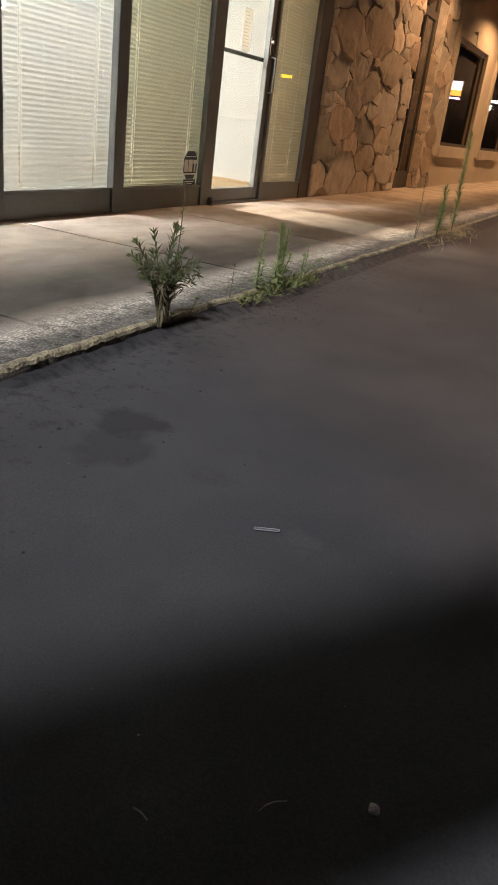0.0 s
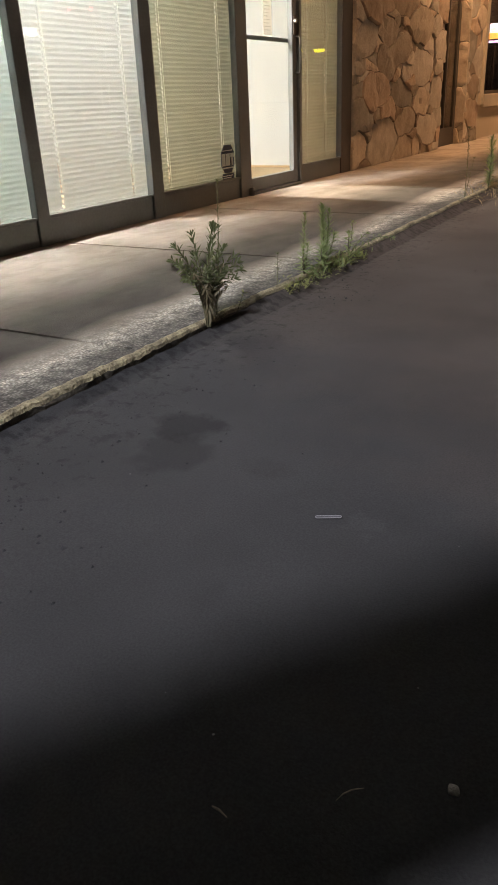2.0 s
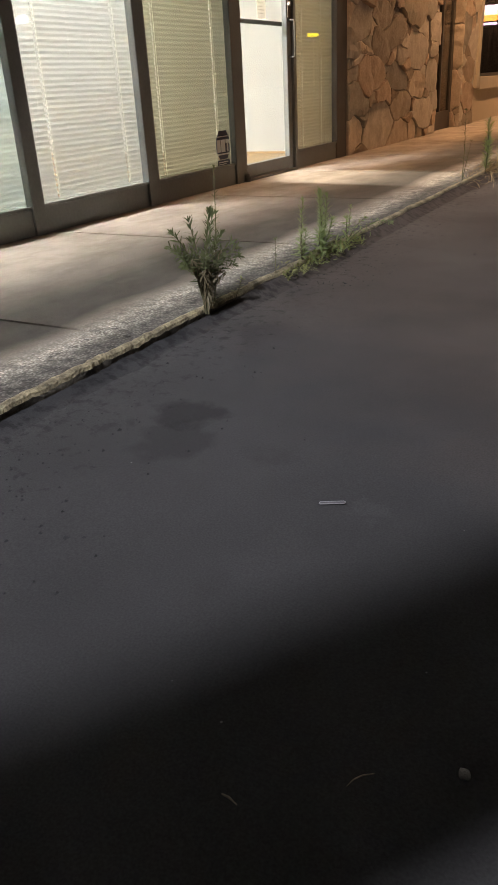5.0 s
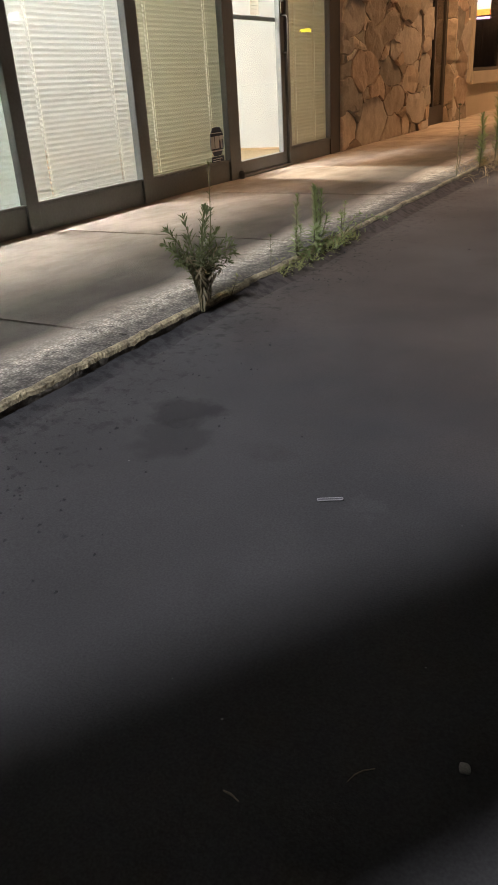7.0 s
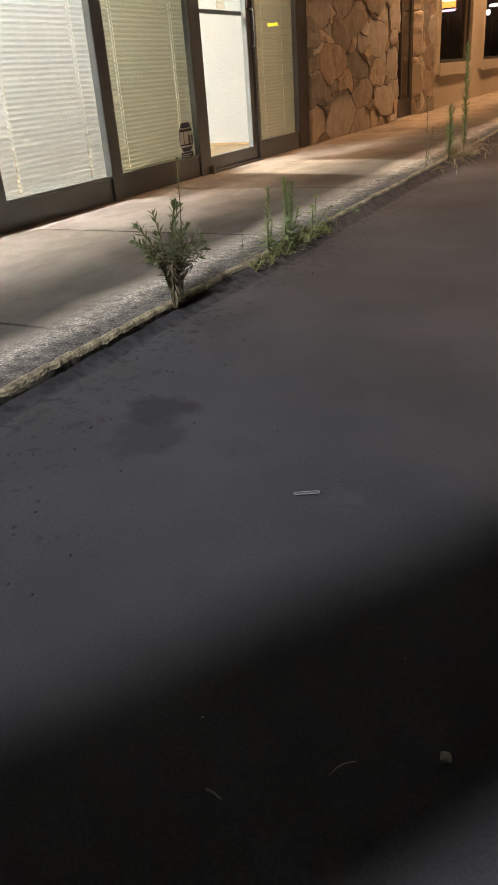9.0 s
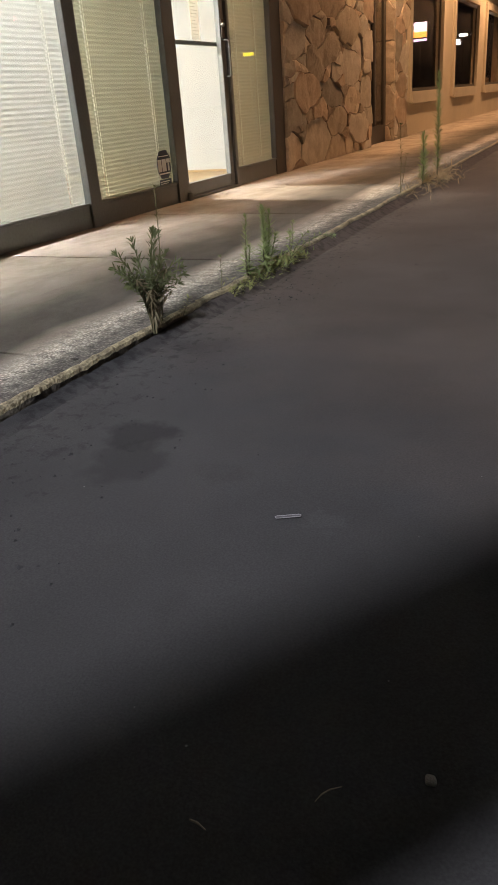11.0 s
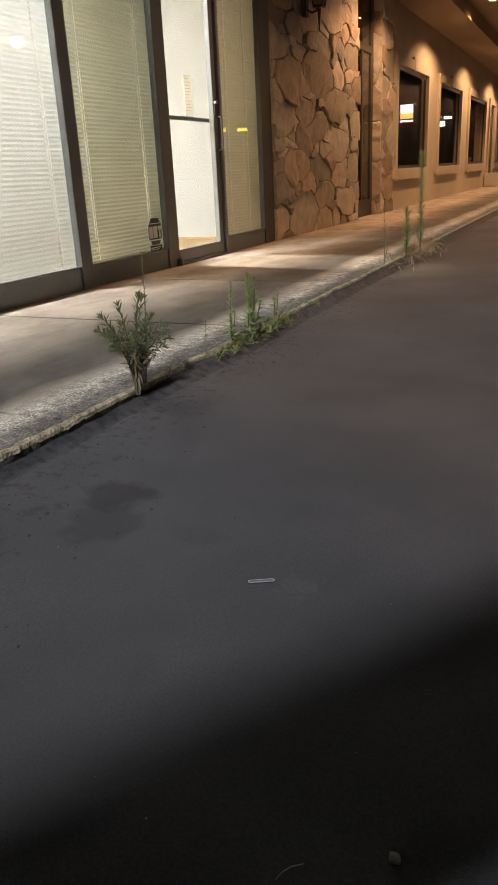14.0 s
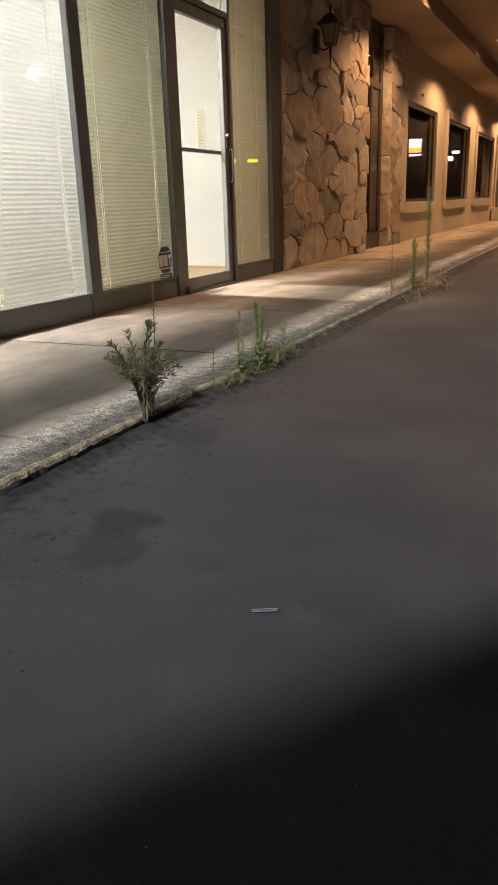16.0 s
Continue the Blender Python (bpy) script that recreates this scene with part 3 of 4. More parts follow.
def glass_door():
    y0, y1, z0, z1, x0, x1 = 5.575, 6.45, 0.072, 2.195, -3.055, -3.01
    root = thing("door_1", (-3.06, y0, z0), "closed glass shop door in a dark bronze metal frame", "door", kind="structure")
    inv = Matrix.Translation(-root.location)

    def add(name, bm, mat, parent=root, label="", smooth=False):
        ob = part(name, bm, mat, parent, label, smooth)
        if parent is root:
            ob.matrix_parent_inverse = inv
        return ob
    add("stile", box_bm(x0, x1, y0, y0 + 0.055, z0, z1, 0.004), ALU)
    add("stile", box_bm(x0, x1, y1 - 0.07, y1, z0, z1, 0.004), ALU)
    add("bottom_rail", box_bm(x0, x1, y0 + 0.055, y1 - 0.07, z0, 0.168, 0.004), ALU)
    add("top_rail", box_bm(x0, x1, y0 + 0.055, y1 - 0.07, 2.115, z1, 0.004), ALU)
    p = add("pane", box_bm(-3.036, -3.030, y0 + 0.05, y1 - 0.065, 0.16, 2.12), PANE)
    p.visible_shadow = False
    add("push_bar", box_bm(-3.085, -3.06, y0 + 0.03, y1 - 0.03, 1.148, 1.178, 0.006), ALU)
    add("pivot", lathe_bm([(0.022, 0.0), (0.026, 0.006), (0.026, 0.045), (0.018, 0.06)], 12, (-2.975, y0 - 0.012, WALK_Z)), ALU)
    plate = add("handle_plate", box_bm(x1, x1 + 0.012, y1 - 0.06, y1 - 0.015, 1.2, 1.34, 0.004), IRON)
    add("lock_cylinder", tube_bm([(x1, y1 - 0.045, 1.30), (x1 + 0.026, y1 - 0.045, 1.30)], 0.016, 14), CHROME, plate, "bright round lock cylinder")
    add("pull_handle", tube_bm([(x1, y1 - 0.03, 1.19), (x1 + 0.045, y1 - 0.03, 1.185), (x1 + 0.05, y1 - 0.03, 1.16), (x1 + 0.05, y1 - 0.03, 0.95), (x1 + 0.045, y1 - 0.03, 0.925), (x1, y1 - 0.03, 0.92)], 0.007, 8), SATIN, label="straight satin metal pull handle", smooth=True)
    add("closer_plate", box_bm(x1, x1 + 0.004, y1 - 0.06, y1 - 0.025, 2.135, 2.16, 0.001), CHROME, label="small pale maker's plate")
    add("weatherstrip", box_bm(x0, x0 + 0.02, y1, y1 + 0.004, z0, z1), RUBBER)


glass_door()


def notice():
    root = thing("notice_sheet", (-3.03, 5.9, 1.18), "white printed notice sheet taped inside the door glass", "notice")
    inv = Matrix.Translation(-root.location)
    o = part("sheet", box_bm(-3.0295, -3.0285, 5.925, 6.06, 1.18, 1.47), PAPER, root)
    o.matrix_parent_inverse = inv
    for i in range(11):
        wdt = 0.06 if i in (0, 6) else 0.10 - 0.015 * (i % 3)
        o = part("print_line", box_bm(-3.0285, -3.0282, 5.942, 5.942 + wdt, 1.445 - 0.023 * i, 1.451 - 0.023 * i), INK, root, "grey line of unreadable print")
        o.matrix_parent_inverse = inv


notice()


def sticker():
    """Eight-sided warning sticker: dark field with pale shapes."""
    yc, zc, x = 5.285, 0.340, -3.0155
    root = thing("window_sticker", (x, yc, 0.2), "dark blue eight-sided security sticker on the glass", "sticker")
    inv = Matrix.Translation(-root.location)
    bm = bmesh.new()
    r, h = 0.095, 0.10
    pts = [(-r, -0.04), (-r, 0.045), (-0.05, h), (0.05, h), (r, 0.045), (r, -0.04), (0.05, -0.095), (-0.05, -0.095)]
    f = bm.faces.new([bm.verts.new((x, yc + a, zc + b)) for a, b in pts])
    e = bmesh.ops.extrude_face_region(bm, geom=[f])
    bmesh.ops.translate(bm, verts=[v for v in e["geom"] if isinstance(v, bmesh.types.BMVert)], vec=(0.001, 0, 0))
    bmesh.ops.recalc_face_normals(bm, faces=bm.faces)
    o = part("field", bm, NAVY, root)
    o.matrix_parent_inverse = inv
    for k, (a, b, c, d) in enumerate(((-0.07, 0.07, 0.058, 0.064), (-0.085, -0.035, -0.045, 0.04), (-0.028, 0.030, -0.045, 0.04), (0.038, 0.088, 0.012, 0.04), (0.052, 0.074, -0.045, 0.010), (-0.075, 0.075, -0.065, -0.055))):
        o = part("emblem_bar", box_bm(x + 0.0012, x + 0.0016, yc + a, yc + b, zc + c, zc + d), SILVER, root, "pale printed shape")
        o.matrix_parent_inverse = inv
    for k in range(4):
        o = part("print_bar", box_bm(x + 0.0012, x + 0.0016, yc - 0.075, yc + 0.06 - 0.02 * (k % 2), zc - 0.118 - 0.014 * k, zc - 0.112 - 0.014 * k), SILVER, root, "pale line of unreadable print")
        o.matrix_parent_inverse = inv
    o = part("lower_field", box_bm(x, x + 0.001, yc - 0.085, yc + 0.085, zc - 0.17, zc - 0.099), NAVY, root)
    o.matrix_parent_inverse = inv


sticker()


def blind(y0, y1, z0, mat, label, pitch, width, tilt, cords, seed):
    rnd = random.Random(seed)
    x = -3.072
    root = thing("window_blind", (x, (y0 + y1) / 2, z0), label, "blind", "storefront blinds")
    half, L = width / 2, (y1 - y0) / 2
    bm = bmesh.new()
    prof = [(-half, -0.0025), (-half * 0.45, 0.0022), (half * 0.45, 0.0022), (half, -0.0025)]
    # a route hole is punched through the slat at each cord
    stations = sorted([-L, L] + [c - (y0 + y1) / 2 + e for c in cords for e in (-0.006, 0.006)])
    rows = [[bm.verts.new((a, y, b)) for a, b in prof] + [bm.verts.new((a, y, b - 0.0012)) for a, b in reversed(prof)] for y in stations]
    for j, (p, q) in enumerate(zip(rows, rows[1:])):
        for k in range(8):
            if not (j % 2 and k in (1, 5)):
                bm.faces.new((p[k], p[(k + 1) % 8], q[(k + 1) % 8], q[k]))
    bm.faces.new(rows[0][::-1])
    bm.faces.new(rows[-1])
    me = bpy.data.meshes.new("slat")
    bm.to_mesh(me)
    bm.free()
    me.materials.append(mat)
    n = int((TOP - 0.14 - z0) / pitch)
    for i in range(n):
        o = new("slat", me)
        o.parent = root
        o.location = (rnd.uniform(-0.0006, 0.0006), 0, 0.03 + i * pitch)
        o.rotation_euler = (rnd.gauss(0, 0.0005), tilt + rnd.gauss(0, 0.004), rnd.gauss(0, 0.0005))
    o = part("bottom_rail", box_bm(-0.02, 0.02, -L, L, 0.002, 0.016, 0.003), mat, root)
    o = part("headrail", box_bm(-0.03, 0.03, -L, L, TOP - 0.12 - z0, TOP - 0.07 - z0, 0.003), mat, root)
    for c in cords:
        bm = bmesh.new()
        for i in range(n):
            zz = 0.03 + i * pitch
            box_bm(half * 0.95, half * 0.95 + 0.002, c - (y0 + y1) / 2 - 0.0012, c - (y0 + y1) / 2 + 0.0012, zz - pitch * 0.9, zz + pitch * 0.1, bm=bm)
        part("ladder_cord", bm, CORD, root, "pale ladder cord")
    return root


blind(2.18, 3.34, 0.192, SLAT_PALE, "greenish white slatted blind lit from inside", 0.0275, 0.0378, radians(66), (2.5, 3.05), 1)
blind(3.35, 4.405, 0.192, SLAT_WHITE, "bright white slatted blind lit from inside", 0.0275, 0.0378, radians(66), (3.55, 4.2), 2)
blind(4.415, 5.53, 0.192, SLAT_IVORY, "closed ivory slatted blind with pale cords", 0.0275, 0.0385, radians(76), (4.60, 5.30), 3)
blind(6.505, 7.50, 0.192, SLAT_TAN, "closed tan slatted blind behind the sidelight", 0.0275, 0.0385, radians(70), (6.75, 7.15), 4)

for px, py in ((-4.4, 3.2), (-7.0, 3.2), (-4.6, 6.1)):
    root = thing("ceiling_light", (px, py, 2.85), "square white office ceiling light panel, lit", "ceiling light", "office lights")
    fr = part("frame", box_bm(-0.2, 0.2, -0.575, 0.575, 0.05, 0.10, 0.004), WHITEWALL, root)
    part("diffuser", box_bm(-0.175, 0.175, -0.55, 0.55, 0.035, 0.05), glow("lit_diffuser", (1.0, 0.95, 0.85), 4.0), fr, "lit white diffuser")


# body for the added patch spot
tl = thing("door_patch_spot", PATCH_SPOT, "unseen spotlight added to throw the light patch outside the door", "spotlight")
part("can", tube_bm([(-0.16, 0, 0.08), (-0.03, 0, 0.01)], 0.06, 14), WHITEWALL, tl)
part("stem", tube_bm([(-0.1, 0, 0.06), (-0.1, 0, 0.25)], 0.01, 8), WHITEWALL, tl)


# ---- fieldstone walls ----
def clip(poly, p, nrm):
    out = []
    for a, b in zip(poly, poly[1:] + poly[:1]):
        da, db = (a - p).dot(nrm), (b - p).dot(nrm)
        if da <= 0:
            out.append(a)
        if da * db < 0:
            out.append(a + (b - a) * (da / (da - db)))
    return out


def cells(w, h, cw, ch, seed):
    """Irregular cells of very unequal size that fill a w by h rectangle: slabs, middling stones and chips, about cw by ch."""
    rnd = random.Random(seed)
    pts = []
    for radius, tries in ((0.85, 60), (0.62, 300), (0.45, 600), (0.30, 2200), (0.19, 2600)):
        for _ in range(tries):
            p, rr = Vector((rnd.uniform(0, w), rnd.uniform(0, h))), radius * rnd.uniform(0.85, 1.15)
            if all(math.hypot((p.x - q.x) / cw, (p.y - q.y) / ch) > 0.88 * (rr + o) for q, o in pts):
                pts.append((p, rr))
    res = []
    for p, rp in pts:
        poly = [Vector((0, 0)), Vector((w, 0)), Vector((w, h)), Vector((0, h))]
        for q, rq in pts:
            if q is not p:
                d2 = ((q.x - p.x) / cw) ** 2 + ((q.y - p.y) / ch) ** 2
                poly = clip(poly, p + (q - p) * ((d2 + rp * rp - rq * rq) / (2 * d2)), Vector(((q.x - p.x) / cw ** 2, (q.y - p.y) / ch ** 2)))
                if len(poly) < 3:
                    break
        if len(poly) >= 3:
            res.append(poly)
    return res


def stone_bm(poly, rnd, seed, lo=None, hi=None):
    """One split-faced stone with a wavy outline and a domed, chipped face, lying in the x-y plane and rising in z."""
    area = abs(sum(a.x * b.y - a.y * b.x for a, b in zip(poly, poly[1:] + poly[:1]))) / 2
    c = sum(poly, Vector((0, 0))) / len(poly)
    out = []
    for a, b in zip(poly, poly[1:] + poly[:1]):
        n = max(1, int((b - a).length / 0.05))
        for i in range(n):
            p = a.lerp(b, i / n)
            edge = min(1.0, 8 * min(p.x - lo.x, hi.x - p.x), 8 * min(p.y - lo.y, hi.y - p.y)) if lo else 1.0
            p = p + max(0.0, edge) * Vector((noise.noise((p.x * 3.1, p.y * 3.1, 7)) * 0.13 + noise.noise((p.x * 9, p.y * 9, 2)) * 0.026, noise.noise((p.x * 3.1, p.y * 3.1, 17)) * 0.09 + noise.noise((p.x * 9, p.y * 9, 12)) * 0.022))
            k = noise.noise((p.x * 6 + seed, p.y * 6, seed)) * 0.020
            d = (c - p)
            out.append(p + d.normalized() * min(0.002 + abs(k) * 0.55, d.length * 0.3))
    depth = rnd.uniform(0.010, 0.058)
    slope = Vector((rnd.uniform(-0.06, 0.06), rnd.uniform(-0.08, 0.08)))

    def height(q):
        ridge = abs(noise.noise((q.x * 3.4 + seed, q.y * 6.5, seed * 1.7)))
        return max(0.008, depth + slope.dot(q - c) + 0.030 * ridge + 0.010 * noise.noise((q.x * 11, q.y * 17, seed)) - 0.006)
    rim = [c + (p - c) * 0.965 for p in out]
    xs, ys = [p.x for p in rim], [p.y for p in rim]
    inner = []
    step = max(0.05, math.sqrt(area) / 5)
    for i in range(int((max(xs) - min(xs)) / step) + 1):
        for j in range(int((max(ys) - min(ys)) / step) + 1):
            q = Vector((min(xs) + (i + rnd.uniform(0.25, 0.75)) * step, min(ys) + (j + rnd.uniform(0.25, 0.75)) * step))
            if min((q - p).length for p in rim) > 0.4 * step:
                inner.append(q)
    m = len(rim)
    flat, _, tris, origin, _, _ = geometry.delaunay_2d_cdt(rim + inner, [], [list(range(m))], 1, 1e-5)
    bm = bmesh.new()
    tops = [bm.verts.new((q[0], q[1], height(Vector((q[0], q[1]))) * (0.86 if any(o < m for o in og) else 1.0))) for q, og in zip(flat, origin)]
    for t in tris:
        bm.faces.new([tops[k] for k in t])
    rings = [[bm.verts.new((p.x, p.y, z * height(p))) for p in out] for z in (0.55, 0.0)]
    for v in rings[1]:
        v.co.z = -0.02
    place = {o: tops[k] for k, og in enumerate(origin) for o in og if o < m}
    if len(place) == m:
        loops = [[place[k] for k in range(m)], *rings]
        for a, b in zip(loops, loops[1:]):
            for k in range(m):
                q = (a[k], b[k], b[(k + 1) % m], a[(k + 1) % m])
                if len(set(q)) == 4:
                    bm.faces.new(q)
    return bm


def stone_face(root, w, h, cw, ch, m, seed):
    """Clads a rectangle with stones; m takes (along, up, out) to the world."""
    rnd = random.Random(seed)
    for i, poly in enumerate(cells(w, h, cw, ch, seed)):
        bm = stone_bm(poly, rnd, seed * 31 + i, Vector((0, 0)), Vector((w, h)))
        bmesh.ops.transform(bm, matrix=m, verts=bm.verts)
        bmesh.ops.recalc_face_normals(bm, faces=bm.faces)
        for f in bm.faces:
            f.smooth = False
        part("stone", bm, STONES[rnd.choice((0, 0, 1, 1, 2, 2, 2))], root)


def facing(x, y, z):
    """Along +y, up z, out +x, from the corner (x, y, z)."""
    return Matrix(((0, 0, 1, x), (1, 0, 0, y), (0, 1, 0, z), (0, 0, 0, 1)))


def side(x, y, z):
    """Along +x, up z, out -y."""
    return Matrix(((1, 0, 0, x), (0, 0, -1, y), (0, 1, 0, z), (0, 0, 0, 1)))


stone_1 = tagged(part("wall_stone", box_bm(-3.5, -3.0, 7.61, 10.60, -0.05, 3.06), MORTAR), "rough tan fieldstone wall with recessed mortar joints", "wall", kind="structure")
stone_face(stone_1, 2.985, 3.0, 0.50, 0.25, facing(-3.0, 7.615, WALK_Z), 11)
stone_2 = tagged(part("pillar_stone", box_bm(-3.5, -3.0, 11.74, 12.50, -0.05, 3.06), MORTAR), "narrow rough fieldstone pillar beside the recessed entry", "pillar", kind="structure")
stone_face(stone_2, 0.78, 3.0, 0.46, 0.25, facing(-3.0, 11.73, WALK_Z), 23)
stone_face(stone_2, 0.17, 3.0, 0.18, 0.30, side(-3.14, 11.74, WALK_Z), 29)


# ---- recessed dark entry ----
def entry():
    root = thing("door_2", (-3.12, 11.1, WALK_Z), "dark glass entry door with transom in a recess", "door", kind="structure")
    inv = Matrix.Translation(-root.location)
    for name, b, mat in (
            ("stile", (-3.14, -3.095, 10.60, 10.68, WALK_Z, 3.0), ENTRY_BRONZE), ("stile", (-3.14, -3.095, 11.60, 11.74, WALK_Z, 3.0), ENTRY_BRONZE),
            ("rail", (-3.14, -3.095, 10.68, 11.60, WALK_Z, 0.28), ENTRY_BRONZE), ("transom_bar", (-3.15, -3.085, 10.68, 11.60, 2.22, 2.31), ENTRY_BRONZE),
            ("head", (-3.14, -3.095, 10.68, 11.60, 2.93, 3.06), ENTRY_BRONZE), ("pane", (-3.12, -3.112, 10.68, 11.60, 0.28, 2.22), DARKPANE), ("transom_pane", (-3.12, -3.112, 10.68, 11.60, 2.31, 2.93), DARKPANE),
            ("mullion", (-3.14, -3.095, 11.14, 11.19, 0.28, 2.22), ENTRY_BRONZE)):
        o = part(name, box_bm(*b, bevel=0.0 if "pane" in name else 0.004), mat, root)
        o.matrix_parent_inverse = inv


entry()

# ---- stucco shop wall with trimmed windows ----
WINDOWS = [(12.90, 15.18), (16.34, 18.85), (20.05, 22.85)]
WZ0, WZ1 = 0.68, 2.215
DOOR_Y = (23.75, 24.8, 25.2, 26.4)


def shop_wall():
    """One stucco sheet with thickness and openings cut through it."""
    holes = [(a, b, WZ0) for a, b in WINDOWS] + [(DOOR_Y[0], DOOR_Y[1], -0.05), (DOOR_Y[2], DOOR_Y[3], WZ0)]
    ys = sorted({12.50, 26.6} | {v for h in holes for v in h[:2]})
    zs = [-0.05, WZ0, WZ1, 3.06]
    bm = bmesh.new()
    grid = [[bm.verts.new((-3.05, y, z)) for z in zs] for y in ys]
    front = []
    for i in range(len(ys) - 1):
        for j in range(3):
            if not any(h[0] <= ys[i] < h[1] and h[2] <= zs[j] < WZ1 for h in holes):
                front.append(bm.faces.new((grid[i][j], grid[i + 1][j], grid[i + 1][j + 1], grid[i][j + 1])))
    e = bmesh.ops.extrude_face_region(bm, geom=front, use_keep_orig=True)
    bmesh.ops.translate(bm, verts=[v for v in e["geom"] if isinstance(v, bmesh.types.BMVert)], vec=(-0.25, 0, 0))
    bmesh.ops.delete(bm, geom=[v for v in bm.verts if not v.link_faces], context="VERTS")
    bmesh.ops.recalc_face_normals(bm, faces=bm.faces)
    structure("wall_stucco", bm, STUCCO, "tan stucco shop wall with framed openings")
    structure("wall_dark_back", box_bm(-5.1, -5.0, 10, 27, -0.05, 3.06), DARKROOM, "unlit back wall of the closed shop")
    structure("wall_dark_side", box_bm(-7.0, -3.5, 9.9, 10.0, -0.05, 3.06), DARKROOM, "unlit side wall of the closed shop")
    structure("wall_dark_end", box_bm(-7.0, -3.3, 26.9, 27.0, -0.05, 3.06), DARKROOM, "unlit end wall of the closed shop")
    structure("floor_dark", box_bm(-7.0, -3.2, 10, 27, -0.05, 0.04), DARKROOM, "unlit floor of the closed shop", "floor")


shop_wall()


def trimmed_window(i, a, b, z0, z1):
    root = thing("window_%d" % i, (-3.05, (a + b) / 2, z0), "dark shop window in a raised cream trim with a keystone", "window", "trimmed shop windows", kind="structure")
    inv = Matrix.Translation(-root.location)
    w = 0.15

    def add(name, bm, mat, label=""):
        o = part(name, bm, mat, root, label)
        o.matrix_parent_inverse = inv
        return o
    add("trim_side", box_bm(-3.06, -3.0, a - w, a, z0 - w, z1 + w, 0.006), TRIMPAINT)
    add("trim_side", box_bm(-3.06, -3.0, b, b + w, z0 - w, z1 + w, 0.006), TRIMPAINT)
    add("trim_head", box_bm(-3.06, -3.0, a, b, z1, z1 + w, 0.006), TRIMPAINT)
    add("sill", box_bm(-3.06, -2.985, a, b, z0 - w - 0.03, z0, 0.006), TRIMPAINT)
    c = (a + b) / 2
    bm = bmesh.new()
    pts = [(c - 0.07, z1 - 0.01), (c + 0.07, z1 - 0.01), (c + 0.11, z1 + w + 0.05), (c - 0.11, z1 + w + 0.05)]
    f = bm.faces.new([bm.verts.new((-2.994, p, q)) for p, q in pts])
    e = bmesh.ops.extrude_face_region(bm, geom=[f])
    bmesh.ops.translate(bm, verts=[v for v in e["geom"] if isinstance(v, bmesh.types.BMVert)], vec=(-0.08, 0, 0))
    bmesh.ops.recalc_face_normals(bm, faces=bm.faces)
    add("keystone", bm, TRIMPAINT)
    add("frame", box_bm(-3.09, -3.055, a, a + 0.05, z0, z1), ENTRY_BRONZE)
    add("frame", box_bm(-3.09, -3.055, b - 0.05, b, z0, z1), ENTRY_BRONZE)
    add("frame", box_bm(-3.09, -3.055, a + 0.05, b - 0.05, z0, z0 + 0.05), ENTRY_BRONZE)
    add("frame", box_bm(-3.09, -3.055, a + 0.05, b - 0.05, z1 - 0.05, z1), CHROME, "pale metal head of the window frame")
    add("pane", box_bm(-3.075, -3.069, a + 0.05, b - 0.05, z0 + 0.05, z1 - 0.05), DARKPANE)


CURTAIN = material("added_backing_cloth", (0.36, 0.32, 0.29), 0.9, vary=0.3, scale=4, grain=200, bump=0.3)


def curtain(a, b):
    """A dark drape in shallow folds, added behind a shop window to catch downlight."""
    bm = bmesh.new()
    n = 90
    cols = []
    for i in range(n + 1):
        y = a + (b - a) * i / n
        x = -3.19 + 0.022 * math.sin(i * 1.1 + 0.8 * math.sin(i * 0.37)) + 0.01 * noise.noise((y * 5, 0, 0))
        cols.append([bm.verts.new((x, y, z)) for z in (WZ0 - 0.1, WZ1 + 0.1)] + [bm.verts.new((x - 0.003, y, z)) for z in (WZ1 + 0.1, WZ0 - 0.1)])
    for p, q in zip(cols, cols[1:]):
        for k in range(4):
            bm.faces.new((p[k], q[k], q[(k + 1) % 4], p[(k + 1) % 4]))
    tagged(part("curtain", bm, CURTAIN, smooth=True), "dark folded cloth added behind the shop window to lift its blackness", "curtain", "shop curtains")


for a, b in WINDOWS:
    curtain(a + 0.01, b - 0.01)
for i, (a, b) in enumerate(WINDOWS):
    trimmed_window(i + 6, a, b, WZ0, WZ1)
trimmed_window(9, DOOR_Y[2], DOOR_Y[3], WZ0, WZ1)


def far_door():
    a, b = DOOR_Y[:2]
    root = thing("door_3", (-3.1, a, WALK_Z), "dark glass shop door in a pale trim", "door", kind="structure")
    inv = Matrix.Translation(-root.location)
    for name, bb, mat in (("trim_side", (-3.06, -3.0, a - 0.15, a, WALK_Z, WZ1 + 0.15), TRIMPAINT), ("trim_side", (-3.06, -3.0, b, b + 0.15, WALK_Z, WZ1 + 0.15), TRIMPAINT),
                          ("trim_head", (-3.06, -3.0, a, b, WZ1, WZ1 + 0.15), TRIMPAINT), ("stile", (-3.1, -3.06, a, a + 0.07, WALK_Z, WZ1), ALU),
                          ("stile", (-3.1, -3.06, b - 0.07, b, WALK_Z, WZ1), ALU), ("rail", (-3.1, -3.06, a + 0.07, b - 0.07, WALK_Z, 0.3), ALU), ("pane", (-3.085, -3.078, a + 0.07, b - 0.07, 0.3, WZ1), DARKPANE)):
        o = part(name, box_bm(*bb, bevel=0.0 if name == "pane" else 0.005), mat, root)
        o.matrix_parent_inverse = inv


far_door()

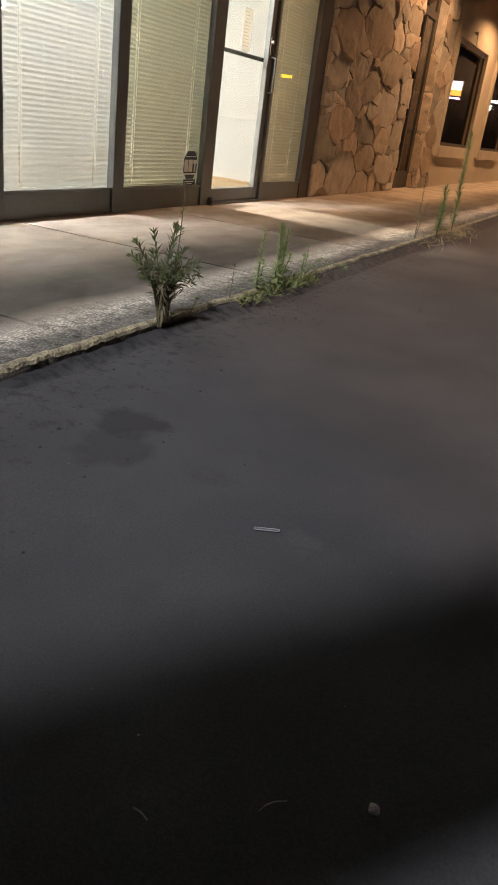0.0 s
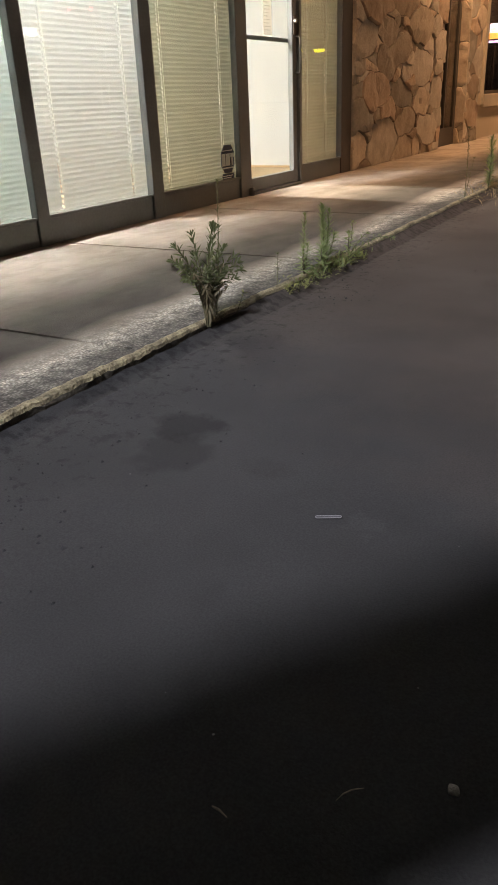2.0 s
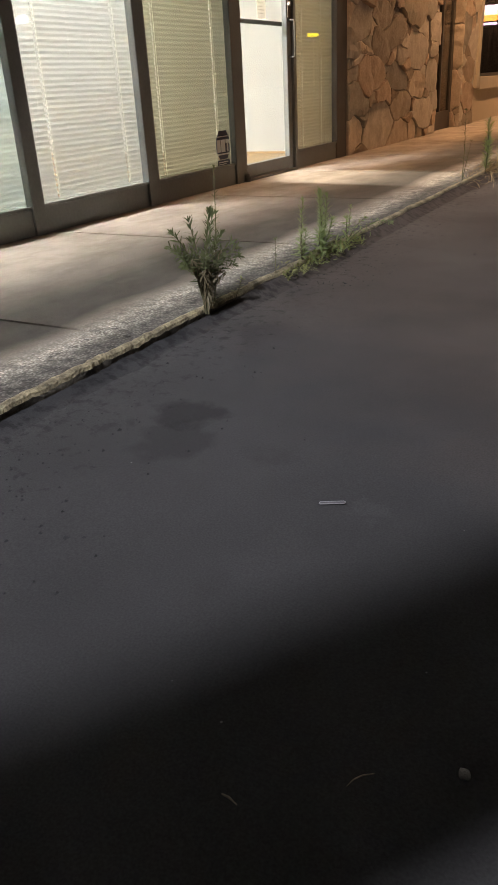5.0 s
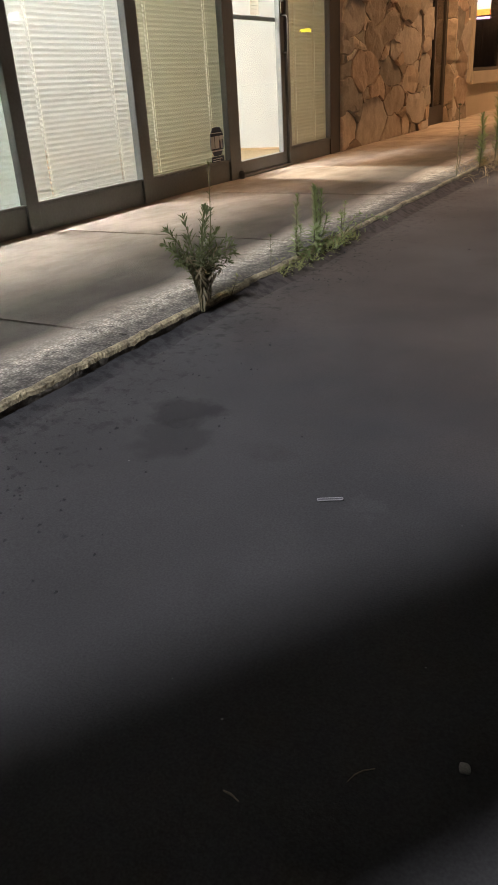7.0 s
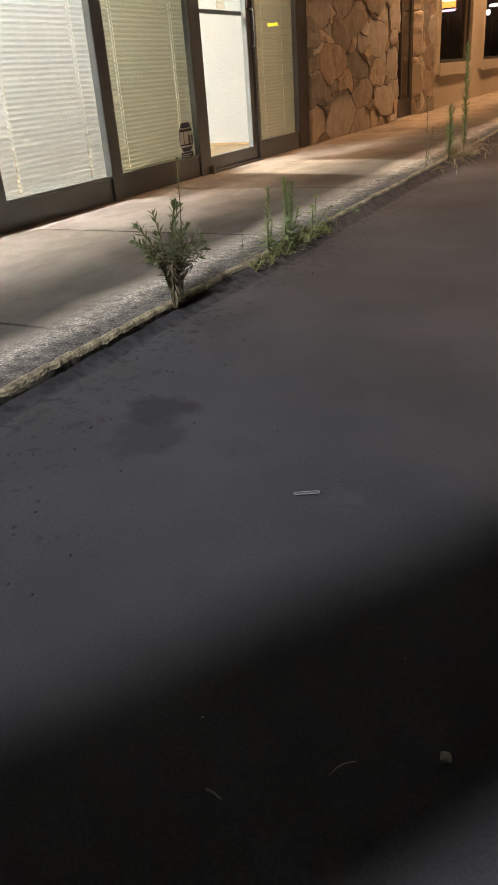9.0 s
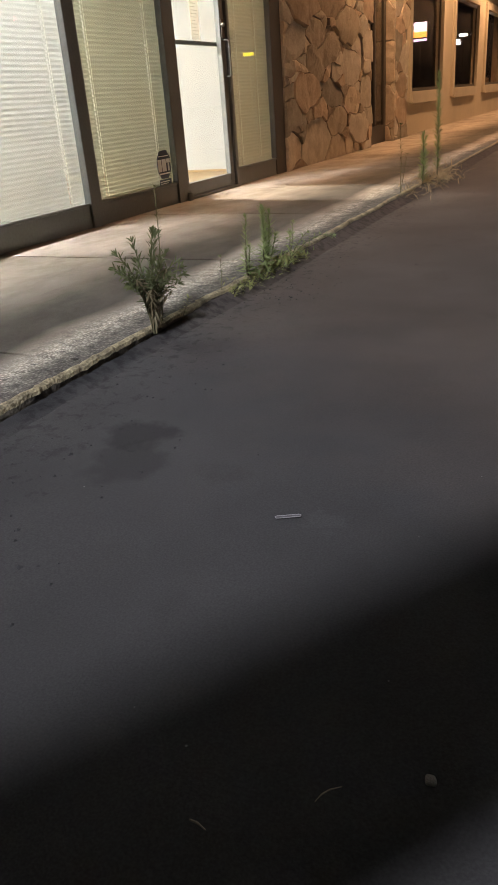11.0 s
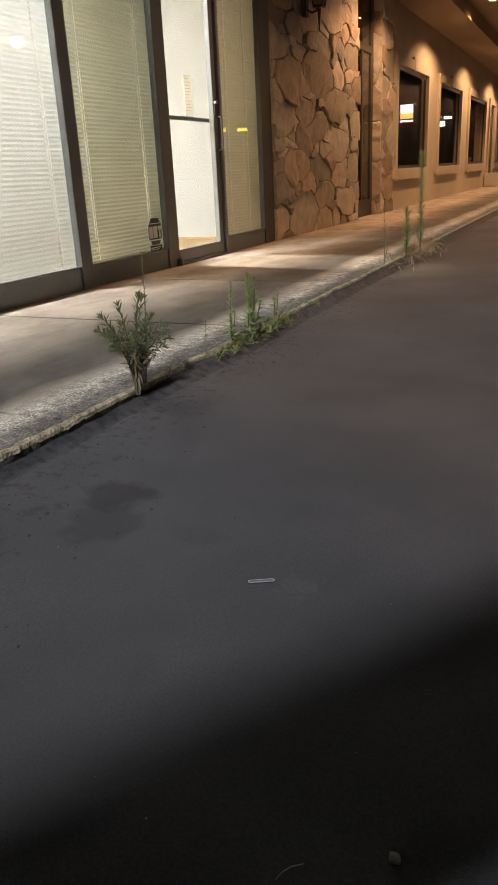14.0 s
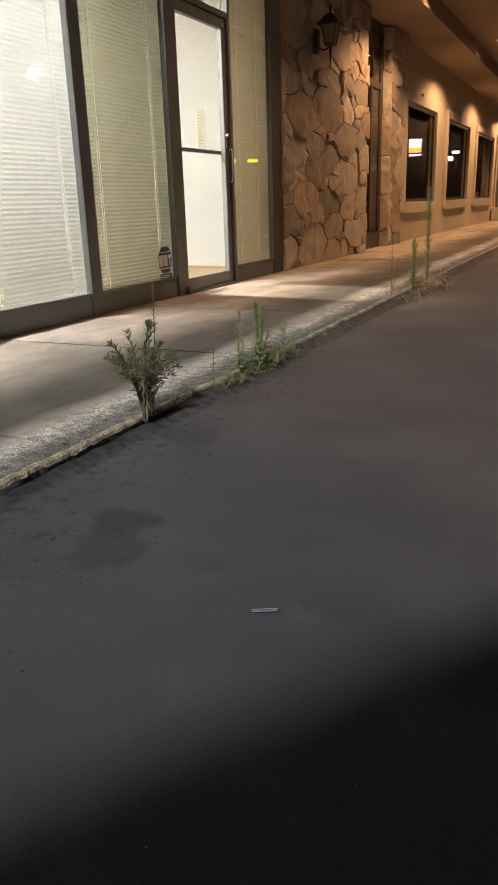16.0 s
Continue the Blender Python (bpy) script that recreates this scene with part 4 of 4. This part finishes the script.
# ---- white box and leaning boards at the far end ----
wb = thing("utility_box", (-2.80, 23.55, WALK_Z), "low white metal box standing against the wall", "utility box")
part("body", box_bm(-0.21, 0.21, -0.3, 0.3, 0, 0.33, 0.01), WHITEBOX, wb)
part("lid", box_bm(-0.22, 0.22, -0.31, 0.31, 0.33, 0.36, 0.008), WHITEBOX, wb)
for k, (px, py, hgt, lean) in enumerate(((-2.50, 23.8, 0.95, 8), (-2.36, 24.0, 0.82, -14), (-2.44, 24.2, 0.9, 12))):
    o = tagged(part("leaning_board", box_bm(-0.07, 0.07, -0.02, 0.02, 0, hgt, 0.004), PINE), "weathered wooden board leaning beside the white box", "board", "leaning boards")
    o.matrix_world = pose(px, py, WALK_Z + 0.015, -6, lean, 20 * k)


# ---- wall lantern ----
def lantern():
    x, y, z = -2.79, 8.50, 2.29
    root = thing("wall_lantern", (x, y, z), "dark bronze wall lantern with amber glass on the stone wall", "wall lamp")
    sq = math.pi / 4
    part("finial", lathe_bm([(0.004, -0.26), (0.012, -0.14), (0.022, -0.05), (0.03, 0.0), (0.06, 0.012)], 10), IRON, root, smooth=True)
    base = part("base", lathe_bm([(0.085, 0.0), (0.09, 0.01), (0.07, 0.025)], 4, turn=sq), IRON, root)
    part("glass_body", lathe_bm([(0.072, 0.025), (0.125, 0.22)], 4, turn=sq), LANTERN_GLASS, base, "dull amber lantern glass")
    for k in range(4):
        t = sq + k * math.tau / 4
        part("corner_bar", tube_bm([(0.078 * math.cos(t), 0.078 * math.sin(t), 0.02), (0.132 * math.cos(t), 0.132 * math.sin(t), 0.225)], 0.008, 6), IRON, root)
    part("roof", lathe_bm([(0.19, 0.22), (0.195, 0.235), (0.12, 0.29), (0.06, 0.345), (0.02, 0.36), (0.016, 0.42), (0.004, 0.44)], 4, turn=sq), IRON, root)
    part("arm", tube_bm([(-0.02, 0, -0.02), (-0.09, 0, -0.045), (-0.15, 0, -0.01), (-0.16, 0, 0.06)], 0.013, 8), IRON, root)
    part("backplate", box_bm(-0.21, -0.15, -0.06, 0.06, -0.08, 0.2, 0.01), IRON, root)
    root.scale = (0.85, 0.85, 0.85)


lantern()


# ---- downlights ----
LIT_CAN = glow("lit_warm_lens", (1.0, 0.66, 0.36), 14.0)
OFF_CAN = material("unlit_lens", (0.5, 0.48, 0.44), 0.3)


def downlight(px, py, pz, lit):
    root = thing("downlight", (px, py, pz), "small round recessed downlight with warm light" if lit else "small round recessed downlight, unlit", "downlight", "canopy downlights")
    bm = bmesh.new()
    prof = [(0.095, 0.0), (0.095, -0.012), (0.075, -0.014), (0.07, -0.002)]
    rings = [[bm.verts.new((r * math.cos(k * math.tau / 20), r * math.sin(k * math.tau / 20), z)) for k in range(20)] for r, z in prof]
    for q, w in zip(rings, rings[1:]):
        for k in range(20):
            bm.faces.new((q[k], q[(k + 1) % 20], w[(k + 1) % 20], w[k]))
    ring = part("ring", bm, TRIMPAINT, root)
    part("lens", lathe_bm([(0.068, -0.001), (0.068, -0.005)], 20), LIT_CAN if lit else OFF_CAN, ring, "glowing round lens" if lit else "")


for i, (px, py) in enumerate(EDGE_CANS):
    downlight(px, py, CAN_Z, i >= 2)


# ---- weeds ----
def leaf_mesh(name, length, width, mat, bend=0.25):
    """A narrow bent leaf with a folded midrib, along +x."""
    bm = bmesh.new()
    stations = [(0.0, 0.10), (0.25, 0.75), (0.55, 1.0), (0.82, 0.6), (1.0, 0.04)]
    rows = []
    for s, wd in stations:
        x, z = length * s, -bend * length * s * s
        rows.append([bm.verts.new((x, -width * wd / 2, z + width * wd * 0.16)), bm.verts.new((x, 0, z)), bm.verts.new((x, width * wd / 2, z + width * wd * 0.16))])
    for a, b in zip(rows, rows[1:]):
        for k in range(2):
            bm.faces.new((a[k], b[k], b[k + 1], a[k + 1]))
    me = bpy.data.meshes.new(name)
    bm.to_mesh(me)
    bm.free()
    me.materials.append(mat)
    return me


def stem_points(base, top, bow, n=8):
    base, top, bow = Vector(base), Vector(top), Vector(bow)
    return [base.lerp(top, i / n) + bow * math.sin(math.pi * i / n) for i in range(n + 1)]


def along(pts, s):
    f = s * (len(pts) - 1)
    i = min(int(f), len(pts) - 2)
    return pts[i].lerp(pts[i + 1], f - i), (pts[i + 1] - pts[i]).normalized()


def leafy_stem(root, pts, r, mesh, count, start, lift, size, rnd, stem_mat=STEM, tuft=8):
    """A stem with leaves set round it in a spiral, and a tuft at the tip."""
    part("stem", tube_bm(pts, [r * (1 - 0.7 * i / (len(pts) - 1)) for i in range(len(pts))], 5), stem_mat, root)
    turn = rnd.uniform(0, 6)
    for i in range(count + tuft):
        s = start + (1 - start) * (i / count if i < count else 1.0)
        p, d = along(pts, min(s, 1.0))
        turn += 2.4 + rnd.uniform(-0.3, 0.3)
        up = lift * 0.8 + rnd.uniform(-0.25, 0.25) + (0.45 if i >= count else 0.25 * s)
        k = size * rnd.uniform(0.7, 1.15) * (1.0 if i < count else 0.85) * (1.05 - 0.15 * s)
        q = d.to_track_quat("Z", "Y") @ Euler((0, 0, turn)).to_quaternion() @ Euler((0, -up, 0)).to_quaternion()
        o = new("leaf", mesh)
        o.parent = root
        o.matrix_basis = Matrix.LocRotScale(p, q, (k, k * rnd.uniform(0.8, 1.2), k))


def weed(name, at, label, stems, mesh, seed, group="kerb weeds"):
    """stems: (top, bow, stem radius, leaves, start, lift, leaf size)"""
    rnd = random.Random(seed)
    root = thing(name, at, label, "weed", group)
    for top, bow, r, count, start, lift, size, *base in stems:
        leafy_stem(root, stem_points(base[0] if base else (0, 0, 0), top, bow), r, mesh, count, start, lift, size, rnd)
    return root


NEEDLE = leaf_mesh("leaf", 0.042, 0.0075, LEAF_BRIGHT, 0.15)
SMALL = leaf_mesh("leaf", 0.026, 0.0075, LEAF_DRY, 0.3)
FINE = leaf_mesh("leaf", 0.030, 0.0055, LEAF, 0.2)

# the bushy one nearest
weed("weed", (-1.335, 2.33, 0.03), "bushy dark green weed with narrow leaves in the kerb joint", [
    ((0.00, -0.170, 0.255), (-0.004, 0.035, 0.03), 0.0035, 29, 0.45, 0.8, 0.86),
    ((-0.02, -0.122, 0.285), (0.004, 0.025, 0.02), 0.0035, 29, 0.45, 0.8, 0.86),
    ((0.02, -0.135, 0.195), (-0.006, 0.030, 0.04), 0.0032, 29, 0.35, 0.7, 0.86),
    ((-0.01, -0.045, 0.310), (0.004, 0.012, 0.00), 0.004, 34, 0.40, 0.8, 0.90),
    ((0.02, 0.030, 0.325), (-0.004, -0.006, 0), 0.004, 40, 0.38, 0.85, 0.95),
    ((-0.02, 0.112, 0.305), (0.004, -0.022, 0.02), 0.004, 37, 0.38, 0.85, 0.90),
    ((0.03, 0.075, 0.250), (-0.008, -0.016, 0.02), 0.0035, 43, 0.20, 0.75, 0.90),
    ((0.01, 0.175, 0.205), (-0.006, -0.045, 0.04), 0.0035, 37, 0.20, 0.75, 0.86),
    ((0.03, 0.18, 0.16), (-0.009, -0.045, 0.05), 0.0032, 34, 0.20, 0.7, 0.86),
    ((0.05, 0.13, 0.195), (-0.011, -0.028, 0.04), 0.0032, 40, 0.20, 0.7, 0.86),
    ((-0.04, 0.15, 0.22), (0.009, -0.030, 0.04), 0.0032, 34, 0.20, 0.7, 0.86),
    ((0.05, -0.06, 0.205), (-0.011, 0.014, 0.03), 0.0032, 40, 0.20, 0.65, 0.86),
    ((0.06, 0.02, 0.19), (-0.013, -0.004, 0.03), 0.0032, 40, 0.20, 0.65, 0.86),
    ((-0.05, 0.02, 0.23), (0.011, -0.004, 0.02), 0.0032, 34, 0.20, 0.65, 0.86),
    ((-0.03, -0.08, 0.22), (0.007, 0.018, 0.03), 0.0032, 31, 0.35, 0.65, 0.86),
    ((0.06, 0.09, 0.15), (-0.013, -0.020, 0.04), 0.003, 34, 0.20, 0.45, 0.82),
], leaf_mesh("leaf", 0.040, 0.0088, LEAF, 0.10), 5)
weed("withered_weed", (-1.325, 2.33, 0.03), "withered brown leaves hanging at the foot of the bushy weed", [
    ((0.03, -0.06, 0.15), (-0.006, 0.013, 0.02), 0.0025, 34, 0.3, -1.0, 1.0),
    ((0.01, -0.09, 0.20), (-0.006, 0.02, 0.02), 0.0025, 30, 0.4, -1.1, 0.9),
    ((0.01, 0.09, 0.20), (-0.006, -0.02, 0.02), 0.0025, 30, 0.4, -1.1, 0.9),
    ((0.02, -0.03, 0.16), (-0.006, 0.007, 0.02), 0.0025, 20, 0.3, -1.0, 1.0),
    ((0.03, 0.05, 0.15), (-0.006, -0.011, 0.02), 0.0025, 20, 0.3, -1.0, 1.0),
    ((0.03, 0.08, 0.13), (-0.006, -0.016, 0.02), 0.0025, 16, 0.3, -1.0, 0.9),
    ((0.04, 0.01, 0.13), (-0.009, 0.0, 0.02), 0.0025, 18, 0.3, -1.0, 1.0),
], leaf_mesh("leaf", 0.042, 0.0065, sheer("withered_leaf", (0.20, 0.165, 0.095), 0.25, vary=0.3), 0.5), 51)
weed("flowering_weed", (-1.345, 2.40, 0.03), "tall thin weed stalk with tiny buds and sparse leaves", [
    ((-0.01, 0.07, 0.455), (0.0, 0.012, 0), 0.003, 44, 0.42, 0.7, 0.75),
], FINE, 6)
weed("seedling", (-1.345, 2.86, 0.04), "small feathery seedling weed at the kerb", [((0.0, 0.015, 0.135), (0, 0.004, 0), 0.002, 22, 0.1, 0.35, 0.8)], FINE, 7)
weed("horseweed", (-1.345, 3.115, 0.04), "upright feathery green weed", [
    ((0.0, 0.01, 0.245), (0, -0.008, 0), 0.003, 64, 0.05, 0.7, 0.75), ((0.01, -0.03, 0.12), (0, -0.01, 0), 0.0025, 26, 0.1, 0.4, 1.0), ((0.0, 0.03, 0.12), (0, 0.01, 0), 0.0025, 40, 0.1, 0.4, 1.0)], NEEDLE, 8)
weed("horseweed", (-1.34, 3.31, 0.04), "taller dense feathery green weed", [
    ((-0.005, -0.015, 0.255), (0, 0.004, 0), 0.0035, 110, 0.1, 0.95, 0.9), ((0.012, 0.02, 0.235), (0, 0.01, 0), 0.003, 90, 0.1, 0.9, 0.85), ((-0.01, 0.005, 0.245), (0, 0.008, 0), 0.003, 90, 0.1, 0.95, 0.85),
    ((0.02, 0.06, 0.13), (0, 0.02, 0.01), 0.003, 36, 0.1, 0.4, 1.1), ((0.02, -0.07, 0.1), (0, -0.02, 0.01), 0.003, 30, 0.1, 0.4, 1.1)], NEEDLE, 9)
weed("leafy_weed", (-1.33, 3.56, 0.035), "low spreading green weed at the kerb", [
    ((0.02, 0.0, 0.16), (0, 0.01, 0), 0.0025, 20, 0.2, 0.6, 0.7), ((0.05, 0.10, 0.10), (0, 0.02, 0.02), 0.0025, 18, 0.2, 0.5, 0.7), ((0.04, -0.09, 0.13), (0, 0, 0.02), 0.0025, 18, 0.2, 0.5, 0.7), ((0.11, 0.30, 0.05), (0, 0.02, 0.04), 0.0025, 24, 0.2, 0.4, 0.6)], NEEDLE, 10)
weed("seedling", (-1.32, 2.50, 0.035), "tiny yellow-green seedling beside the kerb", [((0.02, 0.02, 0.07), (0, 0, 0), 0.0015, 10, 0.3, 0.4, 0.9)], SMALL, 12)
# the far clump
weed("horseweed", (-1.31, 6.76, 0.04), "tall single feathery green weed", [((-0.02, 0.05, 0.76), (0.005, -0.02, 0), 0.005, 230, 0.08, 0.95, 1.4)], NEEDLE, 13)
weed("horseweed", (-1.33, 6.32, 0.04), "short dense feathery green weed", [((0.0, 0.0, 0.35), (0, 0.01, 0), 0.005, 120, 0.08, 0.75, 1.5), ((0.02, -0.05, 0.22), (0, 0, 0), 0.004, 50, 0.1, 0.7, 1.4)], NEEDLE, 14)
weed("flowering_weed", (-1.36, 5.75, 0.04), "thin wispy pale weed", [((0.0, -0.02, 0.46), (0, 0.02, 0), 0.003, 40, 0.15, 0.6, 1.0), ((0.03, 0.06, 0.26), (0, 0.0, 0), 0.003, 24, 0.15, 0.5, 0.9)], FINE, 15)


def tuft(name, spans, mesh, label, seed, spread=0.03):
    """Low leaf litter and moss of many small leaves along the kerb."""
    rnd = random.Random(seed)
    verts, faces = [], []
    src = [v.co.copy() for v in mesh.vertices]
    polys = [tuple(p.vertices) for p in mesh.polygons]
    for y0, y1, count, high in spans:
        for _ in range(count):
            y = rnd.uniform(y0, y1)
            p = Vector((KERB_X + rnd.gauss(0.005, spread), y, 0.02 + abs(rnd.gauss(0, high))))
            m = Matrix.LocRotScale(p, Euler((rnd.uniform(-0.5, 0.5), rnd.uniform(-1.2, 0.3), rnd.uniform(0, 6.28))), Vector((1, 1, 1)) * rnd.uniform(0.5, 1.1))
            o = len(verts)
            verts += [m @ v for v in src]
            faces += [tuple(o + i for i in f) for f in polys]
    me = bpy.data.meshes.new(name)
    me.from_pydata(verts, [], faces)
    me.materials.append(mesh.materials[0])
    return tagged(new(name, me), label, "ground cover", kind="stuff")


tuft("kerb_greens", [(2.88, 3.15, 220, 0.015), (3.15, 3.55, 330, 0.022), (3.5, 3.72, 120, 0.015)], SMALL, "low yellow-green weeds crowding the kerb edge", 20)
tuft("kerb_greens", [(3.1, 3.7, 200, 0.022)], NEEDLE, "fresh green sprouts crowding the kerb edge", 21)
STRAWBLADE = leaf_mesh("blade", 0.12, 0.006, STRAW, 0.5)
tuft("dry_grass", [(6.5, 7.15, 420, 0.035), (5.7, 6.5, 110, 0.012)], STRAWBLADE, "tuft of dry straw-coloured grass at the kerb", 22, 0.08)


# ---- small things on the asphalt ----
def pebble(at, r, seed, mat, name, label, cat):
    bm = bmesh.new()
    bmesh.ops.create_icosphere(bm, subdivisions=2, radius=r)
    for v in bm.verts:
        v.co *= 1 + 0.28 * noise.noise(v.co / r * 1.1 + Vector((seed, 0, 0)))
        v.co.z *= 0.75
    o = tagged(part(name, bm, mat), label, cat)
    o.location = (at[0], at[1], r * 0.62)
    return o


pebble((-0.087, 0.888), 0.0072, 3, PEBBLE, "pebble", "small pale pebble on the asphalt", "pebble")
tw = tagged(part("twig", tube_bm([(-0.2010, 0.8150, 0.002), (-0.1975, 0.8265, 0.002), (-0.1905, 0.8365, 0.002), (-0.1790, 0.8450, 0.002)], [0.0004, 0.0009, 0.0009, 0.0005], 6), TWIG), "thin curved dry twig on the asphalt", "twig")
tw2 = tagged(part("twig", tube_bm([(-0.322, 0.742, 0.003), (-0.312, 0.741, 0.004), (-0.300, 0.738, 0.002)], [0.0010, 0.0014, 0.0005], 6), TWIG), "short dry twig on the asphalt", "twig")


def wrapper():
    """A narrow strip of cloudy plastic with a rolled rim."""
    root = thing("plastic_strip", (-0.462, 1.381, 0.003), "narrow rounded strip of cloudy plastic lying on the asphalt", "litter")
    root.rotation_euler = (0, 0, radians(27))
    L, w = 0.0245, 0.0042
    pts = []
    for k in range(25):
        t = k * math.tau / 24
        pts.append((math.copysign(L - w, math.cos(t)) + w * math.cos(t), w * math.sin(t), 0.003))
    part("rim", tube_bm(pts, 0.0008, 6), CLEARPLASTIC, root, "pale rolled rim")
    part("film", box_bm(-L + 0.001, L - 0.001, -w + 0.0005, w - 0.0005, 0.0012, 0.0018), material("dull_film", (0.12, 0.115, 0.12), 0.3, vary=0.15), root)


wrapper()


def crumbs():
    """Loose crumbs of asphalt and grit along the kerb."""
    rnd = random.Random(77)
    verts, faces = [], []
    for _ in range(900):
        y = 0.9 + 5.5 * rnd.random() ** 1.6
        x = KERB_X + 0.04 + abs(rnd.gauss(0, 0.2))
        r = rnd.uniform(0.002, 0.006) * (1.5 if rnd.random() < 0.08 else 1)
        o = len(verts)
        t = rnd.uniform(0, 6.28)
        ring = [(x + r * rnd.uniform(0.6, 1.3) * math.cos(t + k * 1.2566), y + r * rnd.uniform(0.6, 1.6) * math.sin(t + k * 1.2566), -0.002) for k in range(5)]
        verts += ring + [(x, y, r * rnd.uniform(0.4, 0.8))]
        faces += [(o + k, o + (k + 1) % 5, o + 5) for k in range(5)]
    me = bpy.data.meshes.new("asphalt_crumbs")
    me.from_pydata(verts, [], faces)
    me.materials.append(CRUMB)
    tagged(new("asphalt_crumbs", me), "loose black asphalt crumbs beside the kerb", "grit", kind="stuff")


crumbs()

# ---- across the lot: lamp, lit signs, and the added shade board behind the viewer ----
post = thing("lot_lamp", (0.2, -8.6, 0), "tall metal lot lamp with a flat head", "street lamp")
part("pole", tube_bm([(0, 0, 0), (0, 0, 4), (0, 0, 9.3)], [0.09, 0.08, 0.06], 12), IRON, post)
part("head", box_bm(-0.3, 0.3, -0.1, 0.85, 9.25, 9.36, 0.02), IRON, post)


def lit_sign(x, y, z, w, h, colour, strength, label, bands=()):
    root = thing("lit_sign", (x, y, 0), label, "sign", "lit signs across the lot")
    part("pole", tube_bm([(0, 0.15, 0), (0, 0.15, z)], 0.08, 8), IRON, root)
    cab = part("cabinet", box_bm(-w / 2 - 0.05, w / 2 + 0.05, 0.02, 0.3, z - h / 2 - 0.05, z + h / 2 + 0.05, 0.01), IRON, root)
    if not bands:
        bands = ((0, 1, colour),)
    for a, b, c in bands:
        part("panel", box_bm(-w / 2, w / 2, -0.02, 0.02, z - h / 2 + h * a, z - h / 2 + h * b), glow("lit_panel", c, strength), cab, "glowing sign panel")


lit_sign(25, 135, 8.9, 2.1, 2.7, None, 5, "tall orange and white lit sign on a pole", ((0, 0.12, (0.9, 0.6, 0.9)), (0.2, 0.5, (1.0, 0.35, 0.06)), (0.5, 0.78, (1.0, 0.7, 0.5)), (0.78, 1.0, (0.95, 0.75, 0.85))))
lit_sign(25, 166, 8.3, 1.3, 0.9, (1.0, 0.97, 0.92), 9, "white lit sign on a pole")
lit_sign(25, 173, 9.8, 1.5, 0.5, (1.0, 0.97, 0.92), 7, "small white lit sign on a pole")
lit_sign(25, 64.2, 4.4, 0.30, 0.32, (1.0, 0.85, 0.0), 7, "small yellow lit sign on a pole")
lit_sign(25, 68.1, 4.55, 1.0, 0.26, (1.0, 0.85, 0.0), 7, "long yellow lit sign on a pole")
lit_sign(25, 106, 6.5, 0.55, 2.6, (1.0, 0.98, 0.95), 8, "upright white lit sign on a pole")
lit_sign(25, 32.6, 4.4, 0.6, 0.35, (1.0, 0.98, 0.93), 26, "white lit sign on a pole")
lit_sign(25, 30.5, 4.0, 0.35, 0.25, (1.0, 0.98, 0.93), 24, "small white lit sign on a pole")
lit_sign(25, 35.7, 5.6, 0.22, 0.2, (1.0, 0.10, 0.12), 12, "small red lit sign on a pole")
lit_sign(25, 37.5, 5.75, 0.2, 0.18, (1.0, 0.10, 0.12), 10, "small red lit sign on a pole")
lit_sign(25, 41.2, 2.1, 0.10, 0.4, (0.15, 0.2, 1.0), 12, "small blue light on a pole")
lit_sign(25, 38.2, 8.3, 0.45, 0.35, (1.0, 0.88, 0.6), 22, "bright warm flood light on a pole")

# stand-in blocker, added out of view to cast the dark band on the asphalt
bd = thing("shade_board", (0.1 * 0.82, -0.1 * 0.57, 0), "unseen board on two posts, added to shade the near asphalt", "board")
bd.rotation_euler = (0, 0, math.atan2(0.82, 0.57))
part("panel", box_bm(-2.6, 1.9, -0.02, 0.02, 1.02, 1.61, 0.01), DARKWOOD, bd)
part("post", box_bm(-2.6, -2.5, -0.08, -0.02, 0, 1.62, 0.008), DARKWOOD, bd)
part("post", box_bm(1.8, 1.9, -0.08, -0.02, 0, 1.62, 0.008), DARKWOOD, bd)
